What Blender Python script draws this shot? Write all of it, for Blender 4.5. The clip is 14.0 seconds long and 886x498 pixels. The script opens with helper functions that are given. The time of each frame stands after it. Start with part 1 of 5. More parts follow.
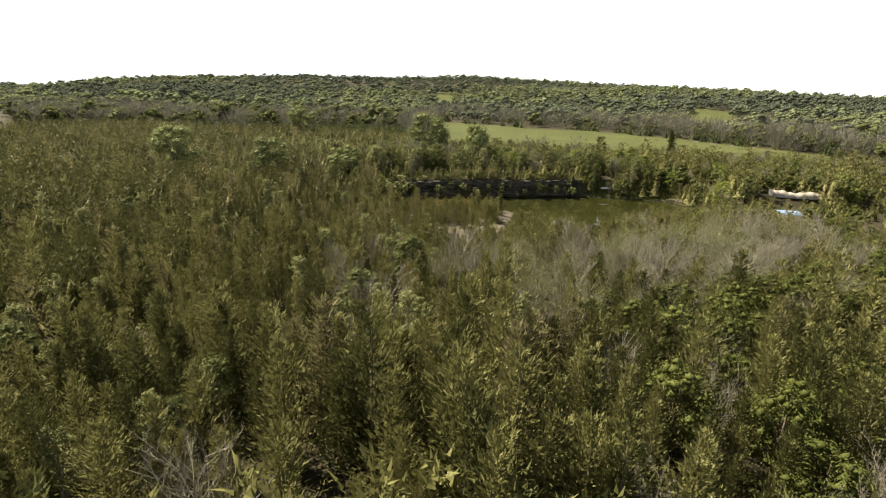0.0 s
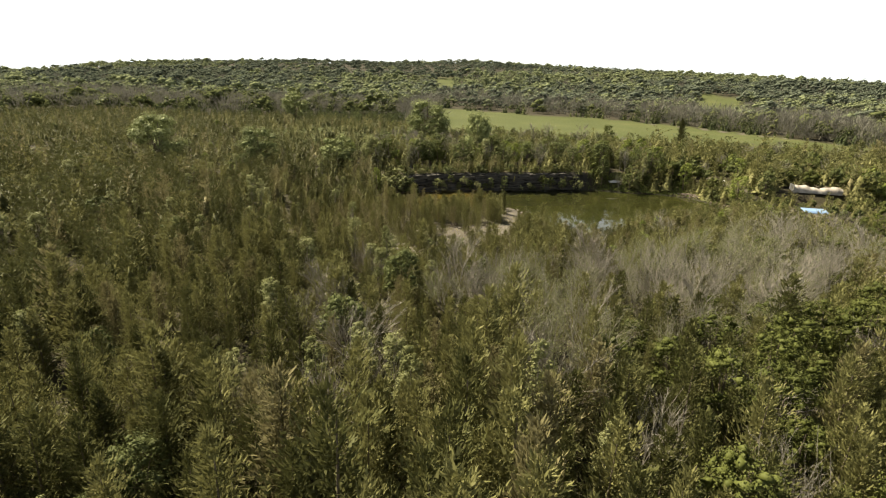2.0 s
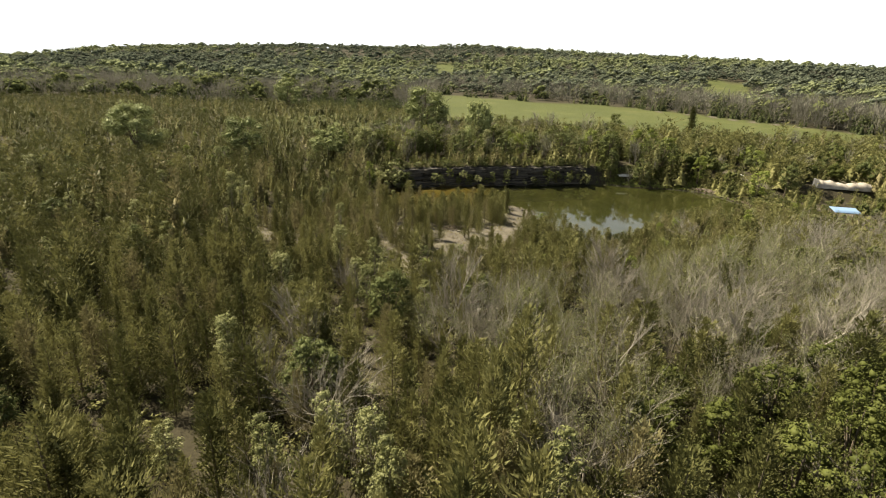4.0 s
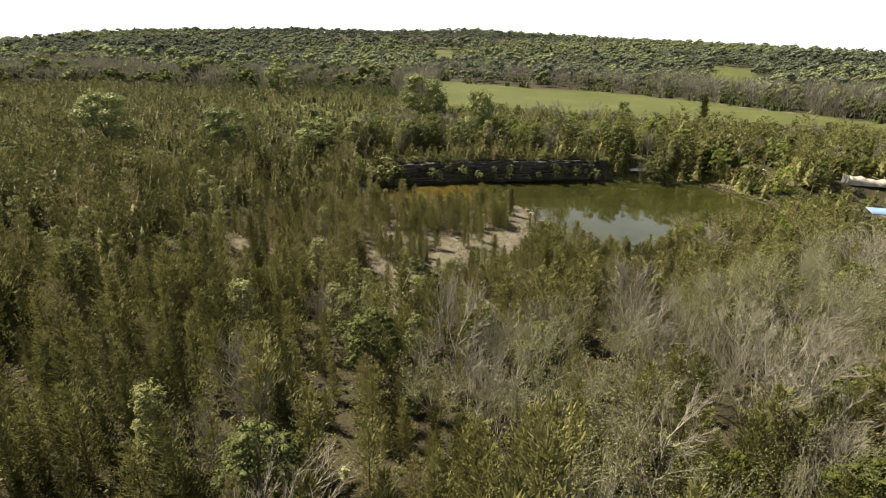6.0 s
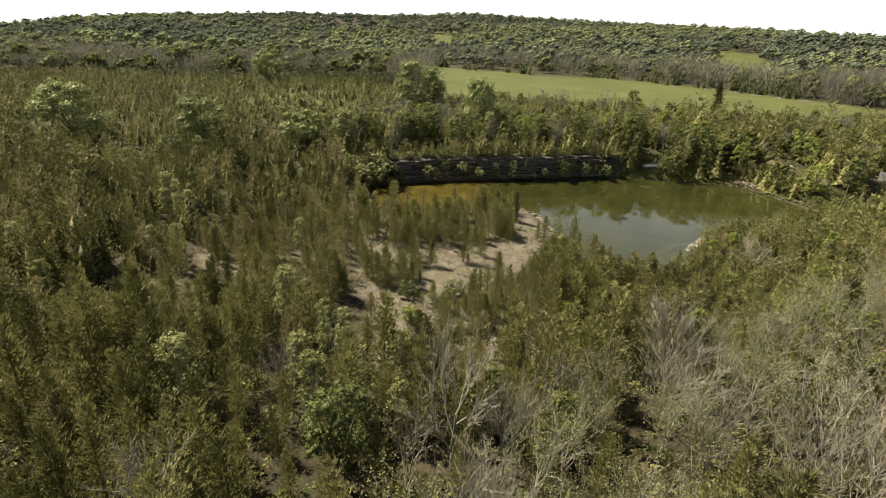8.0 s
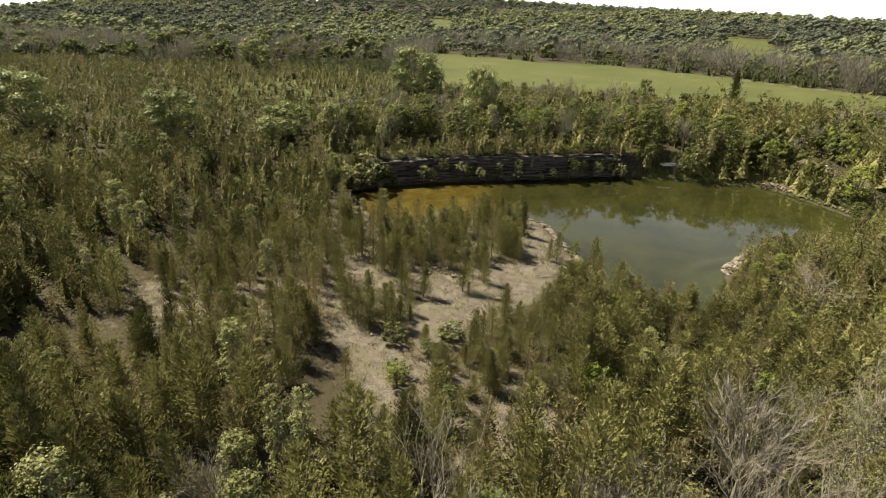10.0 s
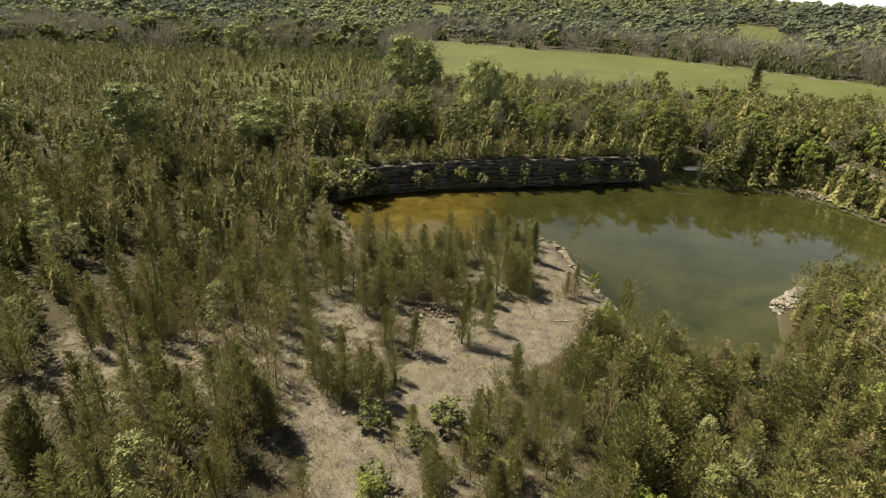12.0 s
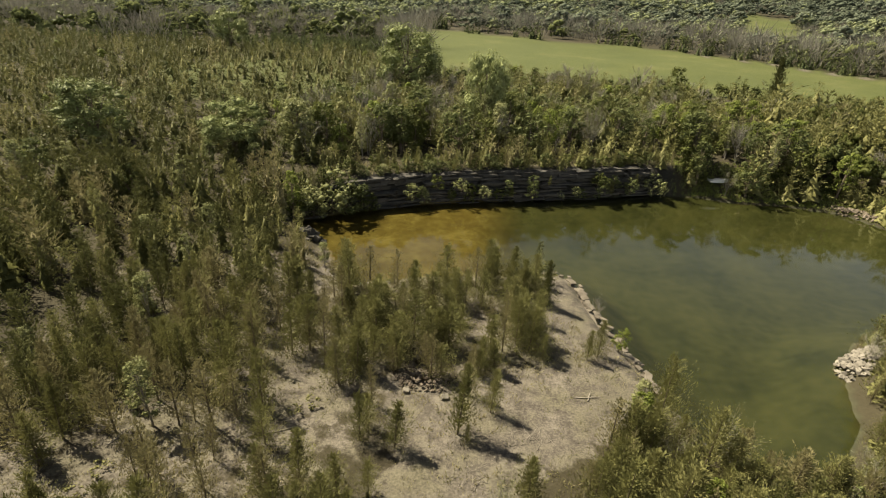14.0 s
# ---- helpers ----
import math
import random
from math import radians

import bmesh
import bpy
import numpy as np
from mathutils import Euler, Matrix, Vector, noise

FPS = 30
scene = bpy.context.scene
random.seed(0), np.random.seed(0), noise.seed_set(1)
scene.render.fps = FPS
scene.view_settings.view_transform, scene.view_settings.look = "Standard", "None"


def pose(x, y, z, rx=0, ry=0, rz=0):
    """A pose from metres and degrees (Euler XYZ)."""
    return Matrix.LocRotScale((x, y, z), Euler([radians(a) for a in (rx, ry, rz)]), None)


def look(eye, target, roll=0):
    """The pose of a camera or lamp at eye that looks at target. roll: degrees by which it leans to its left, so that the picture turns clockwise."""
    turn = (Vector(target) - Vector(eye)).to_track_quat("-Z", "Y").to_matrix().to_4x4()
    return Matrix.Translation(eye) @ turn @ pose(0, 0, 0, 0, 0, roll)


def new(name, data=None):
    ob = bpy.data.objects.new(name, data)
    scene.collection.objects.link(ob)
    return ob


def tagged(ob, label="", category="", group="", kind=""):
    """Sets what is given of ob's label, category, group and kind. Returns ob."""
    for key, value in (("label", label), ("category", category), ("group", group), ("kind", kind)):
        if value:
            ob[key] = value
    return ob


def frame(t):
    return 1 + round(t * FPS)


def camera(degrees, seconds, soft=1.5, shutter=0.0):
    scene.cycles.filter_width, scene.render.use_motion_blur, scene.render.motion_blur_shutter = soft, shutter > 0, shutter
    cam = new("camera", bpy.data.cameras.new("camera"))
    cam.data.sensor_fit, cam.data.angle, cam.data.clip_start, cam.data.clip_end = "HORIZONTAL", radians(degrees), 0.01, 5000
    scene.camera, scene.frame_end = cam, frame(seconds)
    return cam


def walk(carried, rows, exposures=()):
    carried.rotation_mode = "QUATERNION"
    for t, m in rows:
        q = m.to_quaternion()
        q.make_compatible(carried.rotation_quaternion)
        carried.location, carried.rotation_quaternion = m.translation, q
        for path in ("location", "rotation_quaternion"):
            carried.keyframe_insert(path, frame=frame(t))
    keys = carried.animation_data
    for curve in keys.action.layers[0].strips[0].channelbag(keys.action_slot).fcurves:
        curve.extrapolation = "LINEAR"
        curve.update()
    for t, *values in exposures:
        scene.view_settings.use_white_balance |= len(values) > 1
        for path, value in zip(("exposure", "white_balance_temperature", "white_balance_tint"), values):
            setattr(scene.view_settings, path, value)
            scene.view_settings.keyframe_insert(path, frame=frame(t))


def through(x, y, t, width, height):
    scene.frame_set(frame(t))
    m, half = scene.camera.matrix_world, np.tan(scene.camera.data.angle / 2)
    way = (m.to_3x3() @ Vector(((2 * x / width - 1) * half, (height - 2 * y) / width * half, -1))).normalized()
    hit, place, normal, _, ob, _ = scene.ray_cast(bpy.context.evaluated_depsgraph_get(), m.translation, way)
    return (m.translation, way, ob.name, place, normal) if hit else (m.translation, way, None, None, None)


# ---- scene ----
cam = camera(82.0, 14.0, soft=1.1)
PATH = [
    (0.0, pose(1.427, -23.809, 25.055, 74.254, -2.100, 2.805)),
    (1.0, pose(1.408, -19.500, 25.520, 73.452, -2.125, 2.879)),
    (2.0, pose(1.388, -15.139, 25.888, 72.673, -2.144, 2.920)),
    (3.0, pose(1.364, -10.665, 26.166, 71.910, -2.154, 2.932)),
    (4.0, pose(1.333, -6.032, 26.362, 71.160, -2.153, 2.922)),
    (5.0, pose(1.294, -1.207, 26.486, 70.420, -2.141, 2.895)),
    (6.0, pose(1.246, 3.824, 26.552, 69.687, -2.123, 2.856)),
    (7.0, pose(1.189, 9.064, 26.573, 68.961, -2.103, 2.810)),
    (8.0, pose(1.124, 14.499, 26.566, 68.242, -2.091, 2.764)),
    (9.0, pose(1.053, 20.100, 26.549, 67.533, -2.097, 2.725)),
    (10.0, pose(0.978, 25.826, 26.542, 66.837, -2.134, 2.700)),
    (11.0, pose(0.902, 31.618, 26.566, 66.158, -2.216, 2.697)),
    (12.0, pose(0.829, 37.403, 26.647, 65.503, -2.362, 2.724)),
    (13.0, pose(0.765, 43.093, 26.809, 64.877, -2.590, 2.793)),
    (14.0, pose(0.714, 48.586, 27.080, 64.290, -2.922, 2.913)),
]
walk(cam, PATH, exposures=((0.0, 1.34, 7150, 8), (14.0, 1.28, 7150, 8)))

# ---- light ----
SUN_EL, SUN_AZ = radians(53), radians(-62)
world = bpy.data.worlds.new("world")
scene.world = world
world.use_nodes = True
wn = world.node_tree
sky = wn.nodes.new("ShaderNodeTexSky")
sky.sky_type = "NISHITA"
sky.sun_disc = False
sky.sun_elevation, sky.sun_rotation = SUN_EL, SUN_AZ % (2 * math.pi)
sky.air_density, sky.dust_density, sky.ozone_density = 1.0, 1.6, 1.0
way = wn.nodes.new("ShaderNodeTexCoord")
cloud = wn.nodes.new("ShaderNodeTexNoise")
cloud.inputs["Scale"].default_value, cloud.inputs["Detail"].default_value = 2.6, 7.0
wn.links.new(way.outputs["Generated"], cloud.inputs["Vector"])
up = wn.nodes.new("ShaderNodeSeparateXYZ")
wn.links.new(way.outputs["Generated"], up.inputs[0])
cover = wn.nodes.new("ShaderNodeMapRange")
for key, v in (("From Min", 0.1), ("From Max", 0.5), ("To Min", 0.95), ("To Max", 0.2)):
    cover.inputs[key].default_value = v
wn.links.new(up.outputs["Z"], cover.inputs["Value"])
wisps = wn.nodes.new("ShaderNodeMath")
wisps.operation, wisps.use_clamp = "MULTIPLY_ADD", True
wisps.inputs[1].default_value, wisps.inputs[2].default_value = 0.5, -0.25
wn.links.new(cloud.outputs["Fac"], wisps.inputs[0])
total = wn.nodes.new("ShaderNodeMath")
total.operation, total.use_clamp = "ADD", True
wn.links.new(cover.outputs[0], total.inputs[0])
wn.links.new(wisps.outputs[0], total.inputs[1])
veil = wn.nodes.new("ShaderNodeMix")
veil.data_type = "RGBA"
glow = wn.nodes.new("ShaderNodeMix")
glow.data_type = "RGBA"
glow.inputs[6].default_value, glow.inputs[7].default_value = (18.5, 20.0, 22.0, 1), (8.4, 9.4, 11.2, 1)
fall = wn.nodes.new("ShaderNodeMapRange")
fall.inputs["From Min"].default_value, fall.inputs["From Max"].default_value = 0.10, 0.36
wn.links.new(up.outputs["Z"], fall.inputs["Value"])
wn.links.new(fall.outputs[0], glow.inputs[0])
wn.links.new(glow.outputs[2], veil.inputs[7])
wn.links.new(total.outputs[0], veil.inputs[0])
wn.links.new(sky.outputs[0], veil.inputs[6])
wn.links.new(veil.outputs[2], wn.nodes["Background"].inputs[0])
wn.nodes["Background"].inputs[1].default_value = 0.033
sun_data = bpy.data.lights.new("sun", "SUN")
sun_data.energy, sun_data.angle, sun_data.color = 6.8, radians(0.55), (1.0, 0.93, 0.80)
sun = new("sun", sun_data)
TO_SUN = Vector((math.sin(SUN_AZ) * math.cos(SUN_EL), math.cos(SUN_AZ) * math.cos(SUN_EL), math.sin(SUN_EL)))
sun.matrix_world = look(TO_SUN * 60, (0, 0, 0))

# ---- materials ----


def material(name):
    m = bpy.data.materials.new(name)
    m.use_nodes = True
    nt = m.node_tree
    return m, nt, nt.nodes["Principled BSDF"]


def node(nt, kind, **values):
    n = nt.nodes.new(kind)
    for key, v in values.items():
        if key == "operation":
            n.operation = v
        elif key == "attribute_name":
            n.attribute_name = v
        else:
            n.inputs[key].default_value = v
    return n


def noise_at(nt, scale, detail=4.0, rough=0.6):
    geo = nt.nodes.new("ShaderNodeNewGeometry")
    n = node(nt, "ShaderNodeTexNoise", Scale=scale, Detail=detail, Roughness=rough)
    nt.links.new(geo.outputs["Position"], n.inputs["Vector"])
    return n.outputs["Fac"]


def maths(nt, op, a, b):
    n = nt.nodes.new("ShaderNodeMath")
    n.operation = op
    for i, v in enumerate((a, b)):
        if isinstance(v, (int, float)):
            n.inputs[i].default_value = v
        else:
            nt.links.new(v, n.inputs[i])
    return n.outputs[0]


def ramp(nt, fac, stops):
    r = nt.nodes.new("ShaderNodeValToRGB")
    while len(r.color_ramp.elements) < len(stops):
        r.color_ramp.elements.new(0.5)
    for e, (p, c) in zip(r.color_ramp.elements, stops):
        e.position, e.color = p, (*c, 1)
    nt.links.new(fac, r.inputs[0])
    return r.outputs[0]


def blend(nt, fac, a, b):
    m = nt.nodes.new("ShaderNodeMix")
    m.data_type = "RGBA"
    nt.links.new(fac, m.inputs[0])
    for i, v in ((6, a), (7, b)):
        if isinstance(v, tuple):
            m.inputs[i].default_value = (*v, 1)
        else:
            nt.links.new(v, m.inputs[i])
    return m.outputs[2]


def leaf_material(name, dark, mid, light, through=0.35, rough=0.6, gloss=0.1):
    """Foliage: colour varies from plant to plant, over metres and from leaf to leaf; light shines through a little."""
    m, nt, bsdf = material(name)
    geo = nt.nodes.new("ShaderNodeNewGeometry")
    info = nt.nodes.new("ShaderNodeObjectInfo")
    fac = maths(nt, "MULTIPLY", info.outputs["Random"], 0.35)
    fac = maths(nt, "ADD", fac, maths(nt, "MULTIPLY", noise_at(nt, 0.3, 3.0), 0.55))
    fac = maths(nt, "ADD", fac, maths(nt, "MULTIPLY", noise_at(nt, 1.7, 2.0), 0.3))
    fac = maths(nt, "ADD", fac, maths(nt, "MULTIPLY", geo.outputs["Random Per Island"], 0.18))
    fac = maths(nt, "SUBTRACT", fac, 0.2)
    col = ramp(nt, fac, [(0.1, dark), (0.5, mid), (0.95, light)])
    nt.links.new(col, bsdf.inputs["Base Color"])
    bsdf.inputs["Roughness"].default_value = rough
    bsdf.inputs["Specular IOR Level"].default_value = gloss
    trans = nt.nodes.new("ShaderNodeBsdfTranslucent")
    nt.links.new(col, trans.inputs[0])
    mix = nt.nodes.new("ShaderNodeMixShader")
    mix.inputs[0].default_value = through
    nt.links.new(bsdf.outputs[0], mix.inputs[1])
    nt.links.new(trans.outputs[0], mix.inputs[2])
    nt.links.new(mix.outputs[0], nt.nodes["Material Output"].inputs[0])
    return m


def plain_material(name, a, b, scale=3.0, rough=0.8, metal=0.0, bump=0.0):
    """A surface of two tones mixed by noise at two scales, with fine relief and some variation from piece to piece."""
    m, nt, bsdf = material(name)
    info = nt.nodes.new("ShaderNodeObjectInfo")
    fac = maths(nt, "ADD", maths(nt, "MULTIPLY", noise_at(nt, scale, 6.0), 0.7), maths(nt, "MULTIPLY", noise_at(nt, scale * 0.17, 3.0), 0.45))
    fac = maths(nt, "ADD", fac, maths(nt, "MULTIPLY", info.outputs["Random"], 0.25))
    col = ramp(nt, maths(nt, "SUBTRACT", fac, 0.2), [(0.25, a), (0.75, b)])
    nt.links.new(col, bsdf.inputs["Base Color"])
    bsdf.inputs["Roughness"].default_value = rough
    bsdf.inputs["Metallic"].default_value = metal
    bsdf.inputs["Specular IOR Level"].default_value = 0.12 if rough > 0.75 else 0.5
    if bump:
        bp = node(nt, "ShaderNodeBump", Strength=bump, Distance=0.05)
        nt.links.new(noise_at(nt, scale * 4, 6.0), bp.inputs["Height"])
        nt.links.new(bp.outputs[0], bsdf.inputs["Normal"])
    return m


CEDAR = leaf_material("cedar_foliage", (0.058, 0.060, 0.020), (0.122, 0.119, 0.042), (0.205, 0.194, 0.080), 0.26)
CEDAR_BROWN = leaf_material("cedar_brown", (0.078, 0.068, 0.029), (0.136, 0.120, 0.055), (0.198, 0.178, 0.090), 0.28)
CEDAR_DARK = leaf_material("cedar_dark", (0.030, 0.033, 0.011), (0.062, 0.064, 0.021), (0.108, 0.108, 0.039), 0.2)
LEAF = leaf_material("leaf_green", (0.050, 0.060, 0.019), (0.092, 0.106, 0.037), (0.155, 0.170, 0.070), 0.38)
LEAF_PALE = leaf_material("leaf_pale", (0.098, 0.106, 0.038), (0.185, 0.192, 0.080), (0.310, 0.312, 0.160), 0.36, 0.5)
LEAF_YOUNG = leaf_material("leaf_young", (0.098, 0.102, 0.046), (0.160, 0.165, 0.076), (0.235, 0.238, 0.122), 0.36)
LEAF_BRIGHT = leaf_material("leaf_bright", (0.085, 0.105, 0.020), (0.145, 0.172, 0.038), (0.215, 0.245, 0.072), 0.42)
LEAF_DARK = leaf_material("leaf_dark", (0.036, 0.043, 0.010), (0.068, 0.078, 0.019), (0.124, 0.136, 0.038), 0.3)
LEAF_OAK = leaf_material("oak_leaf", (0.076, 0.090, 0.031), (0.152, 0.172, 0.063), (0.270, 0.293, 0.127), 0.18, 0.6, 0.1)
WOODS = leaf_material("woods_foliage", (0.046, 0.055, 0.023), (0.090, 0.101, 0.041), (0.155, 0.167, 0.071), 0.28, 0.9, 0.0)
WOODS_GREY = leaf_material("woods_grey", (0.086, 0.082, 0.065), (0.132, 0.125, 0.100), (0.186, 0.178, 0.142), 0.25, 0.9, 0.0)
# Aerial haze is put into these far foliage colours: greyer, bluer, less contrast.
HAZE_WOODS = leaf_material("hazy_far_foliage", (0.070, 0.081, 0.059), (0.108, 0.123, 0.085), (0.154, 0.170, 0.111), 0.28, 0.9, 0.0)
HAZE_LIGHT = leaf_material("hazy_light_foliage", (0.103, 0.117, 0.065), (0.158, 0.176, 0.091), (0.219, 0.237, 0.125), 0.28, 0.9, 0.0)
HAZE_DARK = leaf_material("hazy_dark_foliage", (0.055, 0.067, 0.049), (0.084, 0.097, 0.068), (0.122, 0.136, 0.090), 0.25, 0.9, 0.0)
WOODS_DARK = leaf_material("woods_dark", (0.030, 0.036, 0.018), (0.050, 0.060, 0.028), (0.080, 0.090, 0.042), 0.25, 0.9, 0.0)
TWIG = plain_material("grey_twigs", (0.140, 0.126, 0.101), (0.262, 0.240, 0.195), 1.5, 0.85)
DEADWOOD = plain_material("bleached_wood", (0.120, 0.104, 0.082), (0.220, 0.195, 0.160), 3.0, 0.85, bump=0.3)
BARK = plain_material("bark", (0.070, 0.055, 0.040), (0.140, 0.115, 0.085), 6.0, 0.9, bump=0.4)
STONE = plain_material("limestone", (0.085, 0.076, 0.061), (0.190, 0.172, 0.140), 2.0, 0.9, bump=0.5)
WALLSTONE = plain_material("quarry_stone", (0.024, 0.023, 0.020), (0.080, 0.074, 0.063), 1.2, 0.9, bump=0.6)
DRYGRASS = leaf_material("dry_grass", (0.160, 0.140, 0.070), (0.240, 0.215, 0.110), (0.320, 0.290, 0.160), 0.3)

# ---- plan ----
POND = [(-20.5, 110.5), (-13, 116), (-4.4, 120), (4.1, 122.8), (13, 125), (23, 128), (31.7, 131), (41, 131.3), (46.5, 129.5), (55, 129.5),
        (62, 127.5), (64.5, 122.5), (66.5, 115.5), (68.5, 107), (66, 100), (59, 96.5), (50, 93), (44, 92.5), (39, 90), (36, 86.5), (34.2, 83.5),
        (32, 78.5), (27.5, 73.5), (23, 72.5), (19.5, 75), (17.6, 80), (16.2, 85.5), (15, 89.5), (14.3, 93), (13.8, 97.2), (12.6, 99.3),
        (10.5, 98.8), (6, 98.2), (-2.5, 96.8), (-6, 95.8), (-10, 94.2), (-12, 96.5), (-14.3, 102.3), (-17.5, 106)]
OPEN = [(-10, 66), (-8, 60.5), (-5.5, 56), (-6.5, 52), (-4.5, 48.5), (-1.2, 50.4), (-0.8, 55), (-1.5, 59), (0.5, 63.5), (3.5, 66.5), (5, 70.5), (8.8, 72.5), (12.5, 76), (16.5, 80.6),
        (15, 89), (13.8, 96), (12.3, 99), (10.3, 98), (10.4, 91), (8.8, 86), (9.2, 82.5), (5, 80.5), (2.5, 77.5), (0.5, 78.8), (-3.8, 79.5), (-3, 75), (-1.5, 71.5), (-3, 68.5),
        (-2.5, 66.2), (-6.5, 65), (-8, 67.5)]
GLADES = [[(257, 600), (300, 585), (212, 400), (180, 408)], [(-51, 745), (-22, 740), (-14, 560), (-36, 570)]]
MEADOW = [(-70, 168), (-20, 160), (-18, 205), (-28, 232), (-60, 222), (-80, 190)]
FIELD = [(-12, 212), (-20, 392), (27, 362), (94, 342), (140, 296), (156, 262), (172, 231), (185, 210), (150, 204), (90, 206), (40, 206)]


def inside(poly, x, y):
    x, y = np.asarray(x, float), np.asarray(y, float)
    hit = np.zeros(np.broadcast(x, y).shape, bool)
    for (ax, ay), (bx, by) in zip(poly, poly[1:] + poly[:1]):
        cross = (ay > y) != (by > y)
        with np.errstate(divide="ignore", invalid="ignore"):
            hit ^= cross & (x < (bx - ax) * (y - ay) / ((by - ay) or 1e-9) + ax)
    return hit


def edge_distance(poly, x, y, closed=True):
    x, y = np.asarray(x, float), np.asarray(y, float)
    best = np.full(np.broadcast(x, y).shape, 1e9)
    for (ax, ay), (bx, by) in list(zip(poly, poly[1:] + poly[:1]))[: None if closed else -1]:
        dx, dy = bx - ax, by - ay
        u = np.clip(((x - ax) * dx + (y - ay) * dy) / (dx * dx + dy * dy), 0, 1)
        best = np.minimum(best, np.hypot(x - ax - u * dx, y - ay - u * dy))
    return best


def signed(poly, x, y):
    return np.where(inside(poly, x, y), -1, 1) * edge_distance(poly, x, y)


def smooth(a, b, v):
    u = np.clip((np.asarray(v, float) - a) / (b - a), 0, 1)
    return u * u * (3 - 2 * u)


def wave(x, y, s, k=0.0):
    """A cheap smooth unevenness between about -1 and 1."""
    return (np.sin(x / s + 1.3 * np.sin(y / s * 0.7 + k)) + np.sin(y / s * 1.1 + 1.7 * np.sin(x / s * 0.6 + 2 * k))) / 2


HILL_AZ = [-60, -41, -36, -31, -23.6, -18.3, -7, -1, 5, 10.6, 21.3, 30.5, 36.9, 60]
HILL_UP = [.004, .013, .025, .033, .040, .047, .053, .059, .058, .054, .050, .043, .039, .03]


def terrain(x, y):
    x, y = np.asarray(x, float), np.asarray(y, float)
    near = 1.05 + 2.0 * smooth(58, 20, y) + 1.6 * smooth(-28, -70, x) + 0.25 * wave(x, y, 7)
    near = near + 0.8 * smooth(25, 50, x) * smooth(95, 70, y)
    bank = 4.7 + 0.04 * np.clip(y - 130, 0, 80) + 0.02 * np.clip(y - 210, 0, 160) + 0.2 * wave(x, y, 11)
    side = 14 * smooth(-24, -40, x)
    over = np.maximum(smooth(0, 1, (y + 0.12 * np.minimum(x + 20, 0) - 110 + side) / (8 + 2 * side)), 0.35 * smooth(60, 76, x) * smooth(78, 108, y) * smooth(140, 128, y))
    z = near + (bank - near) * over
    r, az = np.hypot(x, y - 10), np.degrees(np.arctan2(x, y - 10))
    top = 26 + 1150 * np.interp(az, HILL_AZ, HILL_UP) - 14
    z = z + (top - 11) * smooth(300, 1150, r) ** 1.15 * (y > 0) + 4 * wave(x, y, 130) * smooth(350, 600, r)
    z = z - 60 * smooth(1250, 2200, r)
    d = signed(POND, x, y)
    wide = 1.3 + 7.0 * smooth(34, 44, x) * smooth(118, 124, y) + 5.0 * smooth(58, 64, x) * smooth(92, 100, y) + 1.2 * smooth(-2, -10, x) * smooth(108, 102, y)
    low = np.minimum(0.25 + 0.1 * wave(x, y, 2.1), z)
    z = np.where(d > 0, low + (z - low) * smooth(0, 1, d / wide), z)
    shelf = smooth(12, 2, x) * smooth(98, 103, y)
    deep = (0.55 * shelf + 3.0 * (1 - shelf)) * smooth(0, 7 + 8 * smooth(105, 118, y), -d) + 0.2
    return np.where(d <= 0, -deep * smooth(-0.5, 1.2, -d) + 0.05, z)


def height(x, y):
    return float(terrain(x, y))


def mesh_of(name, verts, faces, materials=(), index=None, smooth_shade=False):
    """A mesh from arrays of corners and of triangles or quads."""
    verts, faces = np.asarray(verts, np.float32), np.asarray(faces, np.int32)
    me = bpy.data.meshes.new(name)
    n, k = faces.shape
    me.vertices.add(len(verts))
    me.vertices.foreach_set("co", verts.ravel())
    me.loops.add(n * k)
    me.loops.foreach_set("vertex_index", faces.ravel())
    me.polygons.add(n)
    me.polygons.foreach_set("loop_start", np.arange(0, n * k, k, dtype=np.int32))
    if index is not None:
        me.polygons.foreach_set("material_index", np.asarray(index, np.int32))
    if smooth_shade:
        me.polygons.foreach_set("use_smooth", np.ones(n, bool))
    for m in materials:
        me.materials.append(m)
    me.update(calc_edges=True)
    me.validate()
    return me


def part(name, me, parent, label="", at=None):
    ob = new(name, me)
    ob.parent = parent
    if at is not None:
        ob.matrix_basis = at
    if label:
        ob["label"] = label
    return ob


# ---- ground ----


def spread(fine, wide):
    """Coordinates that are dense in the fine stretch and grow wider apart outside it."""
    lo, hi, step = fine
    out = list(np.arange(lo, hi + 1e-6, step))
    for sign, limit in ((1, wide[1]), (-1, wide[0])):
        v, s = (hi if sign > 0 else lo), step
        more = []
        while sign * (limit - v) > 0:
            s *= 1.07
            v += sign * s
            more.append(v)
        out = out + more if sign > 0 else more[::-1] + out
    return np.array(out)


GX, GY = spread((-42, 74, 0.75), (-2600, 2600)), spread((44, 136, 0.75), (-400, 3200))
XX, YY = np.meshgrid(GX, GY)
ZZ = terrain(XX, YY)
ids = np.arange(XX.size).reshape(XX.shape)
quads = np.stack([ids[:-1, :-1], ids[:-1, 1:], ids[1:, 1:], ids[1:, :-1]], -1).reshape(-1, 4)

